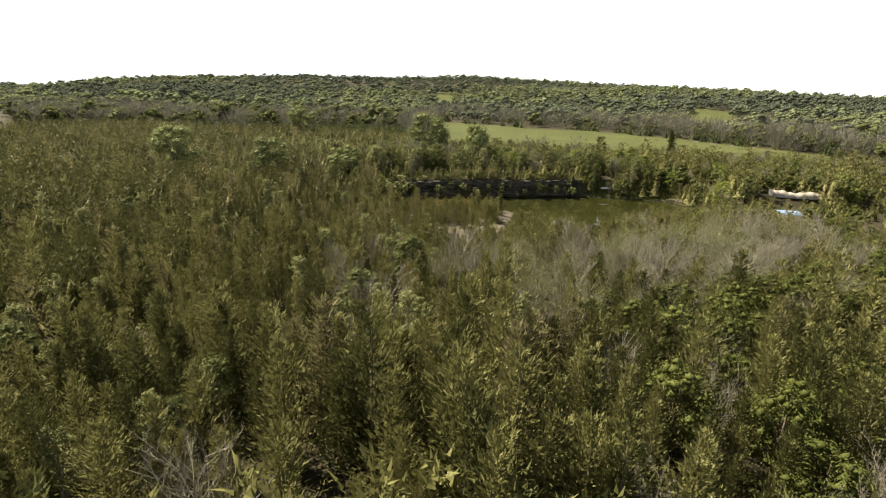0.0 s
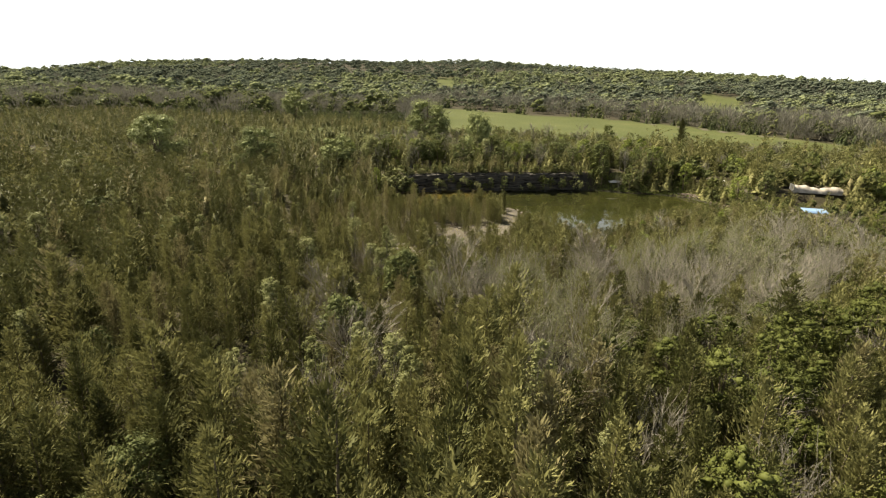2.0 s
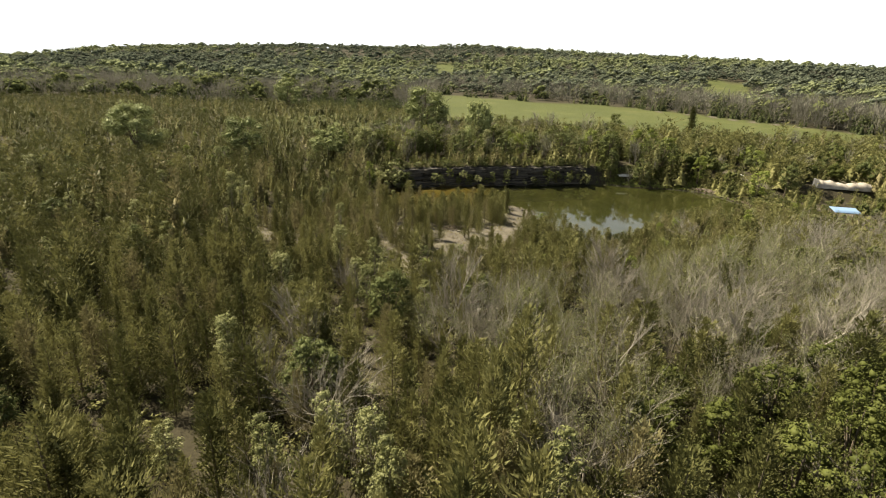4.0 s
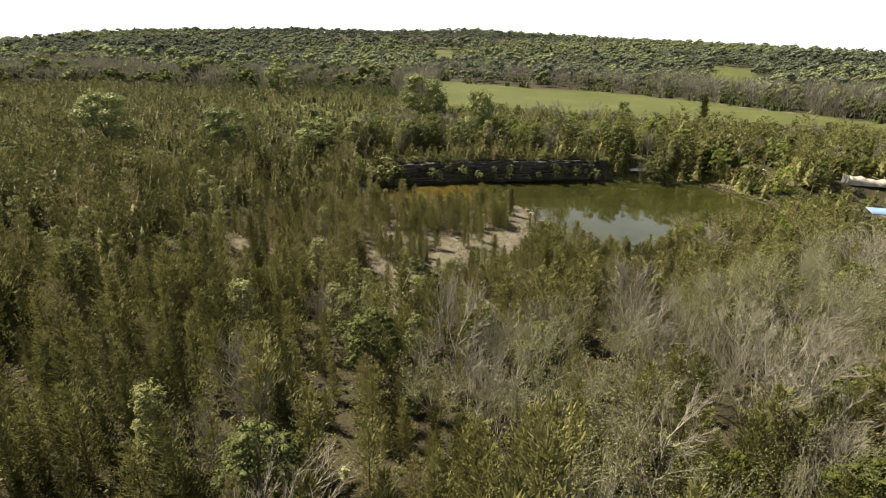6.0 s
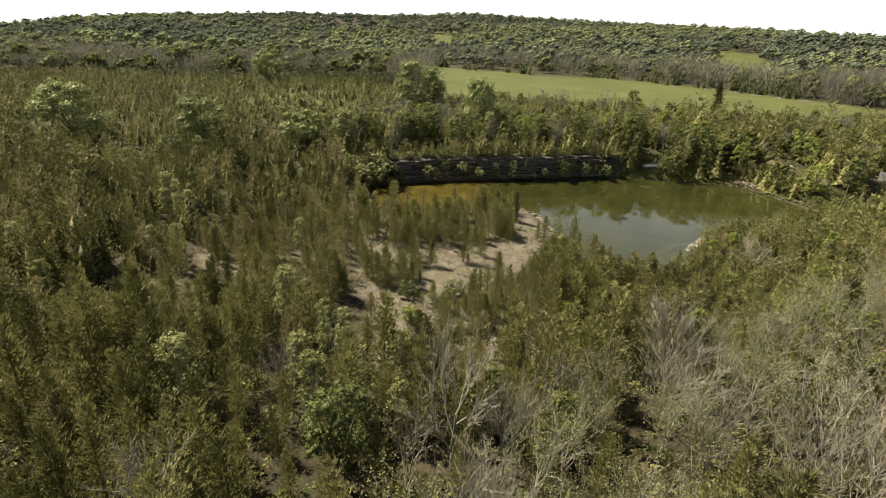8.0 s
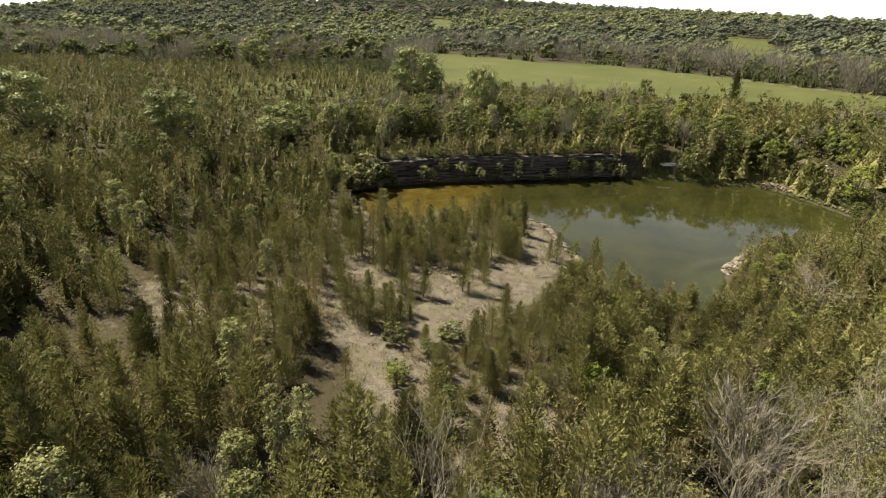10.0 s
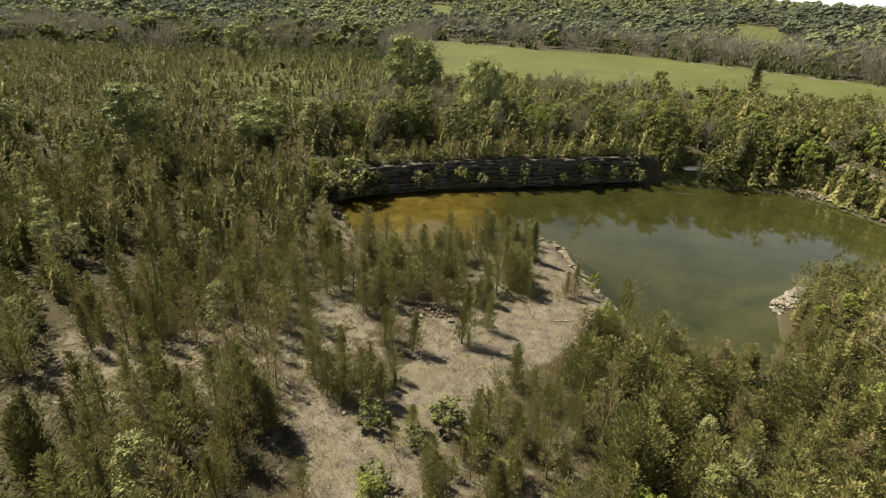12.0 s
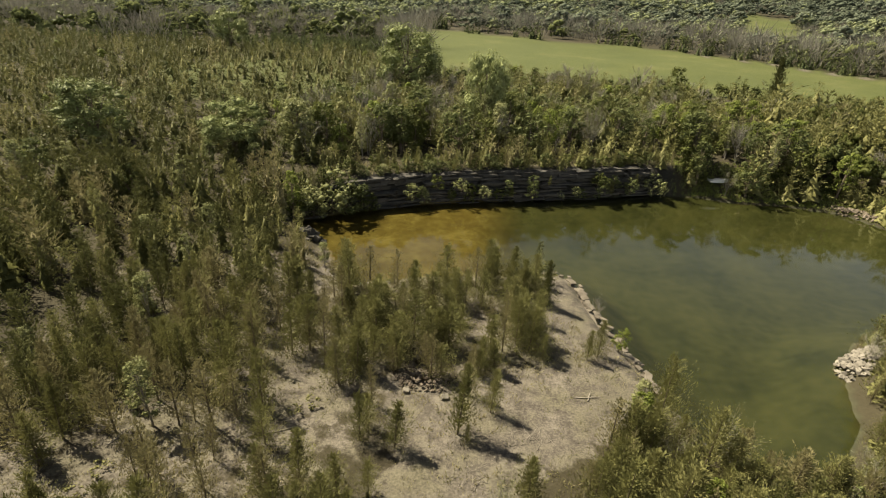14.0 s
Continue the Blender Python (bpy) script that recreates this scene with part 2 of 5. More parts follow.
GROUND, nt, bsdf = material("ground")
att = lambda n: node(nt, "ShaderNodeAttribute", attribute_name=n).outputs["Fac"]
fine, mid_n, big = noise_at(nt, 6.0, 8.0, 0.7), noise_at(nt, 0.9, 6.0), noise_at(nt, 0.12, 4.0)
litter = ramp(nt, maths(nt, "ADD", maths(nt, "MULTIPLY", fine, 0.6), maths(nt, "MULTIPLY", big, 0.4)), [(0.3, (0.014, 0.012, 0.007)), (0.55, (0.034, 0.029, 0.016)), (0.8, (0.066, 0.057, 0.030))])
gravel = ramp(nt, maths(nt, "ADD", maths(nt, "MULTIPLY", fine, 0.55), maths(nt, "MULTIPLY", mid_n, 0.45)), [(0.36, (0.030, 0.026, 0.020)), (0.48, (0.068, 0.059, 0.046)), (0.62, (0.142, 0.125, 0.101))])
crop = ramp(nt, maths(nt, "ADD", maths(nt, "MULTIPLY", noise_at(nt, 0.05, 5.0), 0.7), maths(nt, "MULTIPLY", noise_at(nt, 0.6, 4.0), 0.3)), [(0.3, (0.038, 0.046, 0.012)), (0.55, (0.052, 0.060, 0.017)), (0.75, (0.088, 0.086, 0.032))])
bed = ramp(nt, maths(nt, "ADD", maths(nt, "MULTIPLY", noise_at(nt, 0.35, 5.0), 0.6), maths(nt, "MULTIPLY", mid_n, 0.4)), [(0.3, (0.058, 0.040, 0.014)), (0.5, (0.096, 0.072, 0.027)), (0.7, (0.160, 0.130, 0.062))])
# Light lost in deep water is put into this dark bed colour.
dimmed_bed = ramp(nt, maths(nt, "ADD", maths(nt, "MULTIPLY", noise_at(nt, 0.15, 5.0), 0.6), maths(nt, "MULTIPLY", mid_n, 0.4)), [(0.34, (0.020, 0.024, 0.012)), (0.52, (0.042, 0.045, 0.024)), (0.70, (0.062, 0.061, 0.033))])
soft_edge = maths(nt, "MULTIPLY", maths(nt, "SUBTRACT", mid_n, 0.5), 1.6)
bare_fac = ramp(nt, maths(nt, "ADD", att("bare"), soft_edge), [(0.38, (0, 0, 0)), (0.62, (1, 1, 1))])
turf = ramp(nt, fine, [(0.3, (0.044, 0.041, 0.023)), (0.7, (0.108, 0.098, 0.060))])
turf_fac = ramp(nt, maths(nt, "ADD", maths(nt, "MULTIPLY", noise_at(nt, 0.45, 5.0, 0.65), 0.75), maths(nt, "MULTIPLY", fine, 0.25)), [(0.47, (0, 0, 0)), (0.60, (0.65, 0.65, 0.65))])
gravel = blend(nt, turf_fac, gravel, turf)
col = blend(nt, bare_fac, litter, gravel)
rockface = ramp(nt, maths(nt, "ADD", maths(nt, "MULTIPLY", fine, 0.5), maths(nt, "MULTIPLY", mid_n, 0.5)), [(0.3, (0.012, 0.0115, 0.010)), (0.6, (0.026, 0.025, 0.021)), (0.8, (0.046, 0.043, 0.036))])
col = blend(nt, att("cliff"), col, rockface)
col = blend(nt, att("field"), col, crop)
col = blend(nt, att("deep"), col, dimmed_bed)
col = blend(nt, att("shelf"), col, bed)
nt.links.new(col, bsdf.inputs["Base Color"])
bsdf.inputs["Roughness"].default_value = 0.95
bsdf.inputs["Specular IOR Level"].default_value = 0.15
bp = node(nt, "ShaderNodeBump", Strength=0.6, Distance=0.12)
nt.links.new(fine, bp.inputs["Height"])
nt.links.new(bp.outputs[0], bsdf.inputs["Normal"])

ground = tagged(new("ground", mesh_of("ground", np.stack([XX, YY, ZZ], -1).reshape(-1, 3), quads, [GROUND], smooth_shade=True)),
                "pale gravel clearing, forest litter and green crop land", "ground", kind="structure")
d_pond, d_open = signed(POND, XX, YY), signed(OPEN, XX, YY)
d_field = np.minimum.reduce([signed(p, XX, YY) for p in [FIELD, MEADOW] + GLADES])
half = smooth(-40, -26, XX) * smooth(4, -6, XX) * smooth(54, 66, YY) * smooth(106, 98, YY)
half = np.maximum(half, smooth(-8, -2, XX) * smooth(14, 10, XX) * smooth(74, 80, YY) * smooth(101, 98, YY))
half = np.maximum(half, 0.9 * smooth(-8, -2, XX) * smooth(16, 8, XX) * smooth(44, 50, YY) * smooth(66, 60, YY))
bare = np.maximum(smooth(2.0, -1.0, d_open), half * (0.6 + 0.2 * wave(XX, YY, 3.1)))
bare = np.maximum(bare, smooth(1.5, 0.2, d_pond) * 0.8 * smooth(22, 19, XX) * smooth(112, 106, YY))
EDGE_TRACK = [(112, 326), (134, 303), (150, 276), (168, 246), (196, 224)]
bare = np.maximum(bare, smooth(3.0, 1.2, edge_distance(EDGE_TRACK, XX, YY, False)))
TRACK = [(60, 150), (68, 141), (71.5, 133), (73.5, 127.5), (72.3, 121), (72, 115), (75, 108), (82, 100)]
bare = np.maximum(bare, 0.9 * smooth(1.6, 0.7, edge_distance(TRACK, XX, YY, False)))
rim_walk = smooth(6, 2, np.abs(d_pond - 3)) * smooth(118, 122, YY) * smooth(40, 30, XX) * smooth(-20, -12, XX)
bare = np.maximum(bare, rim_walk * 0.3)
shelf_c = smooth(0.3, -0.3, d_pond) * smooth(12, 2, XX) * smooth(96, 99, YY)
slope = np.hypot(*np.gradient(ZZ, GY, GX))
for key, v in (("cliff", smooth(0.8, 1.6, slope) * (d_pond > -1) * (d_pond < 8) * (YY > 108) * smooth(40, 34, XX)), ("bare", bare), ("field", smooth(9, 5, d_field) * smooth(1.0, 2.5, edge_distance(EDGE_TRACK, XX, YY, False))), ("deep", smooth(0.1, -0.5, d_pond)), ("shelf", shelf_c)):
    ground.data.attributes.new(key, "FLOAT", "POINT").data.foreach_set("value", np.asarray(v, np.float32).ravel())

# ---- water ----
WATER, nt, bsdf = material("pond_water")
nt.nodes.remove(bsdf)
clear = node(nt, "ShaderNodeBsdfTransparent", Color=(0.68, 0.68, 0.48, 1))
gloss = node(nt, "ShaderNodeBsdfGlossy", Color=(1, 1, 1, 1), Roughness=0.02)
fres = node(nt, "ShaderNodeFresnel", IOR=1.33)
bp = node(nt, "ShaderNodeBump", Strength=0.02, Distance=0.1)
nt.links.new(noise_at(nt, 1.6, 3.0), bp.inputs["Height"])
nt.links.new(bp.outputs[0], gloss.inputs["Normal"])
mix = nt.nodes.new("ShaderNodeMixShader")
nt.links.new(fres.outputs[0], mix.inputs[0])
nt.links.new(clear.outputs[0], mix.inputs[1])
nt.links.new(gloss.outputs[0], mix.inputs[2])
nt.links.new(mix.outputs[0], nt.nodes["Material Output"].inputs[0])
bm = bmesh.new()
cx, cy = 25, 105
bm.faces.new([bm.verts.new((cx + (x - cx) * 1.03, cy + (y - cy) * 1.04, 0)) for x, y in POND])
bmesh.ops.triangulate(bm, faces=bm.faces[:])
bmesh.ops.recalc_face_normals(bm, faces=bm.faces[:])
if bm.faces[:][0].normal.z < 0:
    bmesh.ops.reverse_faces(bm, faces=bm.faces[:])
me = bpy.data.meshes.new("water")
bm.to_mesh(me)
bm.free()
me.materials.append(WATER)
water = tagged(new("water", me), "still green-brown quarry pond with clear orange shallows", "water", kind="structure")

# ---- plants ----


def tube(path, radii, sides=5):
    """Corners and triangles of a tapered tube along a path."""
    path, n = np.asarray(path, float), len(path)
    ang = np.arange(sides) * 2 * np.pi / sides
    verts = []
    for i, p in enumerate(path):
        d = path[min(i + 1, n - 1)] - path[max(i - 1, 0)]
        d /= np.linalg.norm(d) + 1e-9
        a = np.cross(d, (0.3, 0.9, 0.1) if abs(d[2]) > 0.8 else (0, 0, 1))
        a /= np.linalg.norm(a) + 1e-9
        b = np.cross(d, a)
        verts.append(p + radii[i] * (np.cos(ang)[:, None] * a + np.sin(ang)[:, None] * b))
    faces = []
    for i in range(n - 1):
        for j in range(sides):
            k = (j + 1) % sides
            a, b, c, e = i * sides + j, i * sides + k, (i + 1) * sides + k, (i + 1) * sides + j
            faces += [(a, b, c), (a, c, e)]
    return np.concatenate(verts), np.array(faces)


def join(pieces):
    verts, faces, base = [], [], 0
    for v, f in pieces:
        verts.append(v)
        faces.append(np.asarray(f) + base)
        base += len(v)
    return np.concatenate(verts), np.concatenate(faces)


def blades(at, along, across, length, width):
    """Narrow triangles: each from its place along one way, and spread across another."""
    along = along / (np.linalg.norm(along, axis=1, keepdims=True) + 1e-9)
    across = np.cross(along, across)
    across /= np.linalg.norm(across, axis=1, keepdims=True) + 1e-9
    l, w = np.asarray(length)[:, None], np.asarray(width)[:, None]
    v = np.stack([at - across * w / 2, at + across * w / 2, at + along * l], 1).reshape(-1, 3)
    return v, np.arange(len(v)).reshape(-1, 3)


def leaves(rng, at, size, out=None, loose=0.55):
    """One loose leaf spray at each place: a bent kite of two triangles, that faces outwards where a way out is given."""
    n = len(at)
    face = rng.normal(size=(n, 3))
    if out is not None:
        face = out / (np.linalg.norm(out, axis=1, keepdims=True) + 1e-9) + face * loose
    a = np.cross(face, rng.normal(size=(n, 3)))
    a /= np.linalg.norm(a, axis=1, keepdims=True)
    b = np.cross(face, a)
    b /= np.linalg.norm(b, axis=1, keepdims=True)
    s = np.asarray(size)[:, None] * rng.uniform(0.6, 1.3, (n, 1))
    bend = np.cross(a, b) * s * 0.18
    v = np.stack([at - a * s * 0.5, at + b * s * 0.32 + bend, at + a * s * 0.5, at - b * s * 0.32 + bend], 1).reshape(-1, 3)
    i = np.arange(n) * 4
    return v, np.concatenate([np.stack([i, i + 1, i + 2], 1), np.stack([i, i + 2, i + 3], 1)])


def lump(rng, c, r):
    """A small uneven clump of foliage: an octahedron with its corners pulled about."""
    d = np.array([(1, 0, 0), (0, 1, 0), (-1, 0, 0), (0, -1, 0), (0, 0, 1), (0, 0, -1)], float)
    d = d + rng.normal(0, 0.22, (6, 3))
    return np.asarray(c) + d * np.asarray(r) * rng.uniform(0.75, 1.2, (6, 1)), np.array([(0, 1, 4), (1, 2, 4), (2, 3, 4), (3, 0, 4), (1, 0, 5), (2, 1, 5), (3, 2, 5), (0, 3, 5)])


def skirts(seed, tiers, points, r, top=0.6):
    """The inner boughs of a far conifer: ragged skirts one above another, low in the crown."""
    rng = np.random.default_rng(seed)
    pieces = []
    for k in range(tiers):
        lo, hi = 0.02 + 0.80 * k / tiers, min(1.0, 0.02 + 0.80 * k / tiers + 1.15 / tiers + 0.12)
        wide_r = r * (1 - lo) ** 0.8 * rng.uniform(0.85, 1.15)
        n = points * 2
        a = np.arange(n) * 6.283 / n + rng.uniform(0, 6) + rng.normal(0, 0.12, n)
        q = wide_r * np.where(np.arange(n) % 2, 0.5, 1.0) * rng.uniform(0.75, 1.2, n)
        ring = np.stack([q * np.cos(a), q * np.sin(a), lo + np.where(np.arange(n) % 2, 0.05, 0.0) + rng.normal(0, 0.025, n)], -1)
        v = np.concatenate([[(rng.normal(0, 0.012), rng.normal(0, 0.012), hi)], ring])
        pieces.append((v, np.array([(0, 1 + j, 1 + (j + 1) % n) for j in range(n)])))
    v, f = join(pieces)
    return v * (1, 1, top), f


def cedar_shape(seed, count, h=1.0, r=0.22, clear=0.12, blade=0.022, wide=0.34, per=24, heart=1.0):
    """Trunk and crown of a young cedar of the given height: flame-shaped plumes of short sprays that reach up and out, with gaps between them."""
    rng = np.random.default_rng(seed)
    lean = rng.normal(0, 0.02, 2) * h
    def spine(u):
        return np.stack([lean[0] * u, lean[1] * u, u * h], -1)
    trunk = tube([spine(u) for u in np.array([-0.03, 0.25, 0.55, 0.85])], np.array([0.014, 0.011, 0.007, 0.003]) * h, 5)
    nb = max(10, count // per)
    u = clear + (0.97 - clear) * ((np.arange(nb) + rng.uniform(0, 1, nb)) / nb) ** 1.15
    az = np.arange(nb) * 2.4 + rng.uniform(-0.6, 0.6, nb)
    lobes = 1 + 0.22 * np.sin(az * 2 + rng.uniform(0, 6)) + 0.2 * np.sin(az * 3 + u * 9 + rng.uniform(0, 6))
    env = (1 - u) ** 0.75 * np.minimum((u - clear) * 6 + 0.55, 1) * 1.2 + 0.035
    length = r * h * env * lobes * rng.uniform(0.6, 1.2, nb)
    rise = rng.uniform(0.55, 1.3, nb) * (0.45 + 0.9 * u)
    way = np.stack([np.cos(az), np.sin(az), rise], -1)
    s = rng.uniform(0.08, 1.0, (nb, per)) ** 0.7
    root = spine(u)[:, None, :] - np.array([0, 0, 1.0]) * (0.3 * length)[:, None, None]
    fat = (0.20 * length[:, None] * np.sin(np.pi * np.clip(s * 0.95 + 0.03, 0, 1)) ** 0.7 + 0.006 * h)[..., None]
    off = rng.normal(0, 0.62, (nb, per, 3))
    at = root + way[:, None, :] * (s * length[:, None])[..., None] + off * fat
    along = way[:, None, :] * np.array([0.7, 0.7, 0.8]) + off * 0.45 + rng.normal(0, 0.3, (nb, per, 3)) + np.array([0, 0, 0.75])
    n = nb * per
    facing = np.repeat(np.stack([np.cos(az), np.sin(az), np.full(nb, 0.55)], -1), per, 0) + rng.normal(0, 0.32, (n, 3))
    crown = blades(at.reshape(-1, 3), along.reshape(-1, 3), facing, blade * h * rng.uniform(0.6, 1.5, n), blade * wide * h * rng.uniform(0.7, 1.4, n))
    m = max(6, count // 40)
    ta = spine(np.full(m, 0.93)) + rng.normal(0, 0.014 * h, (m, 3)) + np.array([0, 0, 1]) * rng.uniform(-0.10, 0.05, (m, 1)) * h
    top = blades(ta, rng.normal(0, 0.22, (m, 3)) + (0, 0, 1), rng.normal(size=(m, 3)), max(0.035, blade) * h * rng.uniform(0.6, 1.4, m), 0.011 * h * np.ones(m))
    q = int(max(10, count * 0.36) * heart)
    iu = rng.uniform(clear, 0.85, q)
    ia = rng.uniform(0, 6.283, q)
    ir = r * h * (1 - iu) ** 0.75 * rng.uniform(0.05, 0.75, q)
    big = blade * 1.55
    inner = blades(spine(iu) + np.stack([ir * np.cos(ia), ir * np.sin(ia), np.zeros(q) - 0.04 * h], -1), np.stack([np.cos(ia), np.sin(ia), np.full(q, 1.6)], -1) + rng.normal(0, 0.35, (q, 3)),
                   np.stack([np.cos(ia), np.sin(ia), np.full(q, 0.5)], -1) + rng.normal(0, 0.3, (q, 3)), big * h * rng.uniform(0.6, 1.3, q), big * 0.34 * h * rng.uniform(0.7, 1.3, q))
    return trunk, join([crown, top, inner])


def broadleaf_shape(seed, count, h=1.0, r=0.32, low=0.25, size=0.05, clumps=34, trunk_r=0.022):
    """Trunk with limbs, and a lobed crown of many loose leaf sprays with gaps between its clumps."""
    rng = np.random.default_rng(seed)
    mid = h * (low + 1) / 2
    pieces = [tube([(0, 0, -0.04 * h), (0.01 * h, 0, h * low * 0.7), (0.0, 0.01 * h, mid), (0, 0, h * 0.86)], np.array([1.25, 1.0, 0.6, 0.15]) * trunk_r * h, 7)]
    centre = []
    for k in range(clumps):
        az, up = rng.uniform(0, 2 * np.pi), rng.uniform(-0.75, 1.0)
        ring = math.sqrt(max(0.0, 1 - up * up * 0.85))
        d = rng.uniform(0.45, 0.92)
        c = np.array([math.cos(az) * ring * r * h * d, math.sin(az) * ring * r * h * d, mid + up * (h - mid) * 0.86])
        centre.append(c)
        if k < 11:
            s = np.array([0, 0, h * rng.uniform(low * 0.8, low + 0.3)])
            b = s + (c - s) * 0.55 + np.array([0, 0, 0.04 * h])
            pieces.append(tube([s, b, c], np.array([0.45, 0.28, 0.08]) * trunk_r * h, 4))
    centre = np.array(centre)
    pick = rng.integers(0, clumps, count)
    spread_r = rng.uniform(0.55, 1.15, clumps)[pick][:, None] * r * h * 0.36
    off = rng.normal(size=(count, 3))
    off /= np.linalg.norm(off, axis=1, keepdims=True)
    off *= rng.uniform(0.35, 1.0, (count, 1)) ** 0.5 * (1, 1, 0.8)
    hearts = [lump(rng, c, np.array([1, 1, 0.8]) * r * h * 0.15) for c in centre]
    return join(pieces), join(hearts + [leaves(rng, centre[pick] + off * spread_r, np.full(count, size * h), off + (0, 0, 0.35), 0.36)])


def bare_shape(seed, h=1.0, r=0.3, twigs=900, stems=3, twig=0.05, thick=0.0021):
    """A leafless tree: stems that fork into spreading limbs and boughs as the trunk, a rounded broom of fine twigs as the crown."""
    rng = np.random.default_rng(seed)
    pieces, ends = [], []

    def grow(p, way, length, radius, level):
        mid_p = p + way * length * 0.5 + rng.normal(0, 0.045, 3) * length
        tip = p + way * length + np.array([0, 0, 0.10 * length]) + rng.normal(0, 0.05, 3) * length
        pieces.append(tube([p, mid_p, tip] if level < 2 else [p, tip], np.array([1, 0.75, 0.4] if level < 2 else [1, 0.3]) * radius, 5 - level if level < 2 else 3))
        if level > 0:
            ends.append((mid_p if level < 2 else p, tip))
        if level == 2:
            return
        kids = (7, 5)[level]
        for k in range(kids):
            u = rng.uniform(0.35, 1.0) if k < kids - 1 else 1.0
            a = p + (mid_p - p) * u * 2 if u < 0.5 else mid_p + (tip - mid_p) * (u - 0.5) * 2
            side = np.cross(way, rng.normal(size=3))
            side /= np.linalg.norm(side) + 1e-9
            d = way * rng.uniform(0.55, 0.95) + side * rng.uniform(0.4, 0.95) * (r / 0.3) + (0, 0, 0.36)
            grow(a, d / np.linalg.norm(d), length * rng.uniform(0.5, 0.85), radius * 0.5, level + 1)

    for k in range(stems):
        az = rng.uniform(0, 2 * np.pi)
        d = np.array([0.16 * math.cos(az), 0.16 * math.sin(az), 1.0]) if stems > 1 else np.array([0.03, 0.02, 1.0])
        grow(np.array([0.012 * math.cos(az), 0.012 * math.sin(az), -0.03]), d / np.linalg.norm(d), 0.45, 0.0125 / math.sqrt(stems), 0)
    a, b = np.array([e[0] for e in ends]), np.array([e[1] for e in ends])
    pick = rng.integers(0, len(ends), twigs)
    u = rng.uniform(0.15, 1.0, (twigs, 1))
    way = (b - a)[pick] / (np.linalg.norm((b - a)[pick], axis=1, keepdims=True) + 1e-9)
    at = a[pick] + (b - a)[pick] * u
    fine = blades(at, way + rng.normal(0, 0.4, (twigs, 3)) + (0, 0, 0.45), rng.normal(size=(twigs, 3)), twig * 1.6 * rng.uniform(0.5, 1.4, twigs), thick * rng.uniform(0.7, 1.4, twigs))
    k = h / max(b[:, 2].max(), 0.1) * 0.97
    wood = join(pieces)
    return (wood[0] * k, wood[1]), (fine[0] * k, fine[1])


def leafing_shape(seed, stems, r):
    """A tree coming into leaf: bare limbs and twigs, with small scattered leaves over them."""
    rng = np.random.default_rng(seed)
    wood, fine = bare_shape(seed, r=r, twigs=500, stems=stems)
    pick = rng.integers(0, len(fine[0]) // 3, 1500)
    at = fine[0][pick * 3 + 2] + rng.normal(0, 0.022, (1500, 3))
    return join([wood, fine]), leaves(rng, at, np.full(1500, 0.0125))


def canopy(seed, lumps, sprays, size):
    """A far crown in a closed wood: a dome of uneven clumps with loose leaf sprays on them."""
    rng = np.random.default_rng(seed)
    pieces, centre = [], []
    for k in range(lumps):
        up = 1.0 if k == 0 else rng.uniform(0.05, 0.95)
        az, ring = k * 2.4 + rng.uniform(-0.5, 0.5), math.sqrt(max(0.0, 1 - (up * 0.95) ** 2)) * rng.uniform(0.2, 0.32)
        c = np.array([ring * math.cos(az), ring * math.sin(az), 0.28 + 0.44 * up])
        centre.append(c)
        pieces.append(lump(rng, c * (0.85, 0.85, 0.94), np.array([0.125, 0.125, 0.11]) * rng.uniform(0.75, 1.2)))
    centre = np.array(centre)
    pick, d = rng.integers(0, lumps, sprays), rng.normal(size=(sprays, 3)) + (0, 0, 0.4)
    d /= np.linalg.norm(d, axis=1, keepdims=True)
    pieces.append(leaves(rng, centre[pick] + d * (0.16, 0.16, 0.14) * rng.uniform(0.6, 1.1, (sprays, 1)), np.full(sprays, size), d, 0.4))
    return join(pieces)


def grey_crown(seed, count):
    """A far leafless crown: upright fine wisps."""
    rng = np.random.default_rng(seed)
    at = rng.normal(0, 0.15, (count, 3)) * (1, 1, 0) + np.stack([0 * rng.random(count), 0 * rng.random(count), rng.uniform(0.05, 0.7, count)], -1)
    along = at * (1.2, 1.2, 0) + (0, 0, 0.6) + rng.normal(0, 0.12, (count, 3))
    return blades(at, along, rng.normal(size=(count, 3)), rng.uniform(0.2, 0.42, count), rng.uniform(0.009, 0.02, count))


class Kind:
    """A kind of tree in several shapes: meshes for single trees, and arrays for the joined woods."""

    def __init__(self, name, shapes, wood, leaf):
        self.name, self.shapes, self.wood, self.leaf = name, shapes, wood, leaf
        self.pairs = None

    def meshes(self):
        if self.pairs is None:
            self.pairs = [(mesh_of("trunk", *t, [self.wood]), mesh_of("crown", *c, [self.leaf])) for t, c in self.shapes]
        return self.pairs


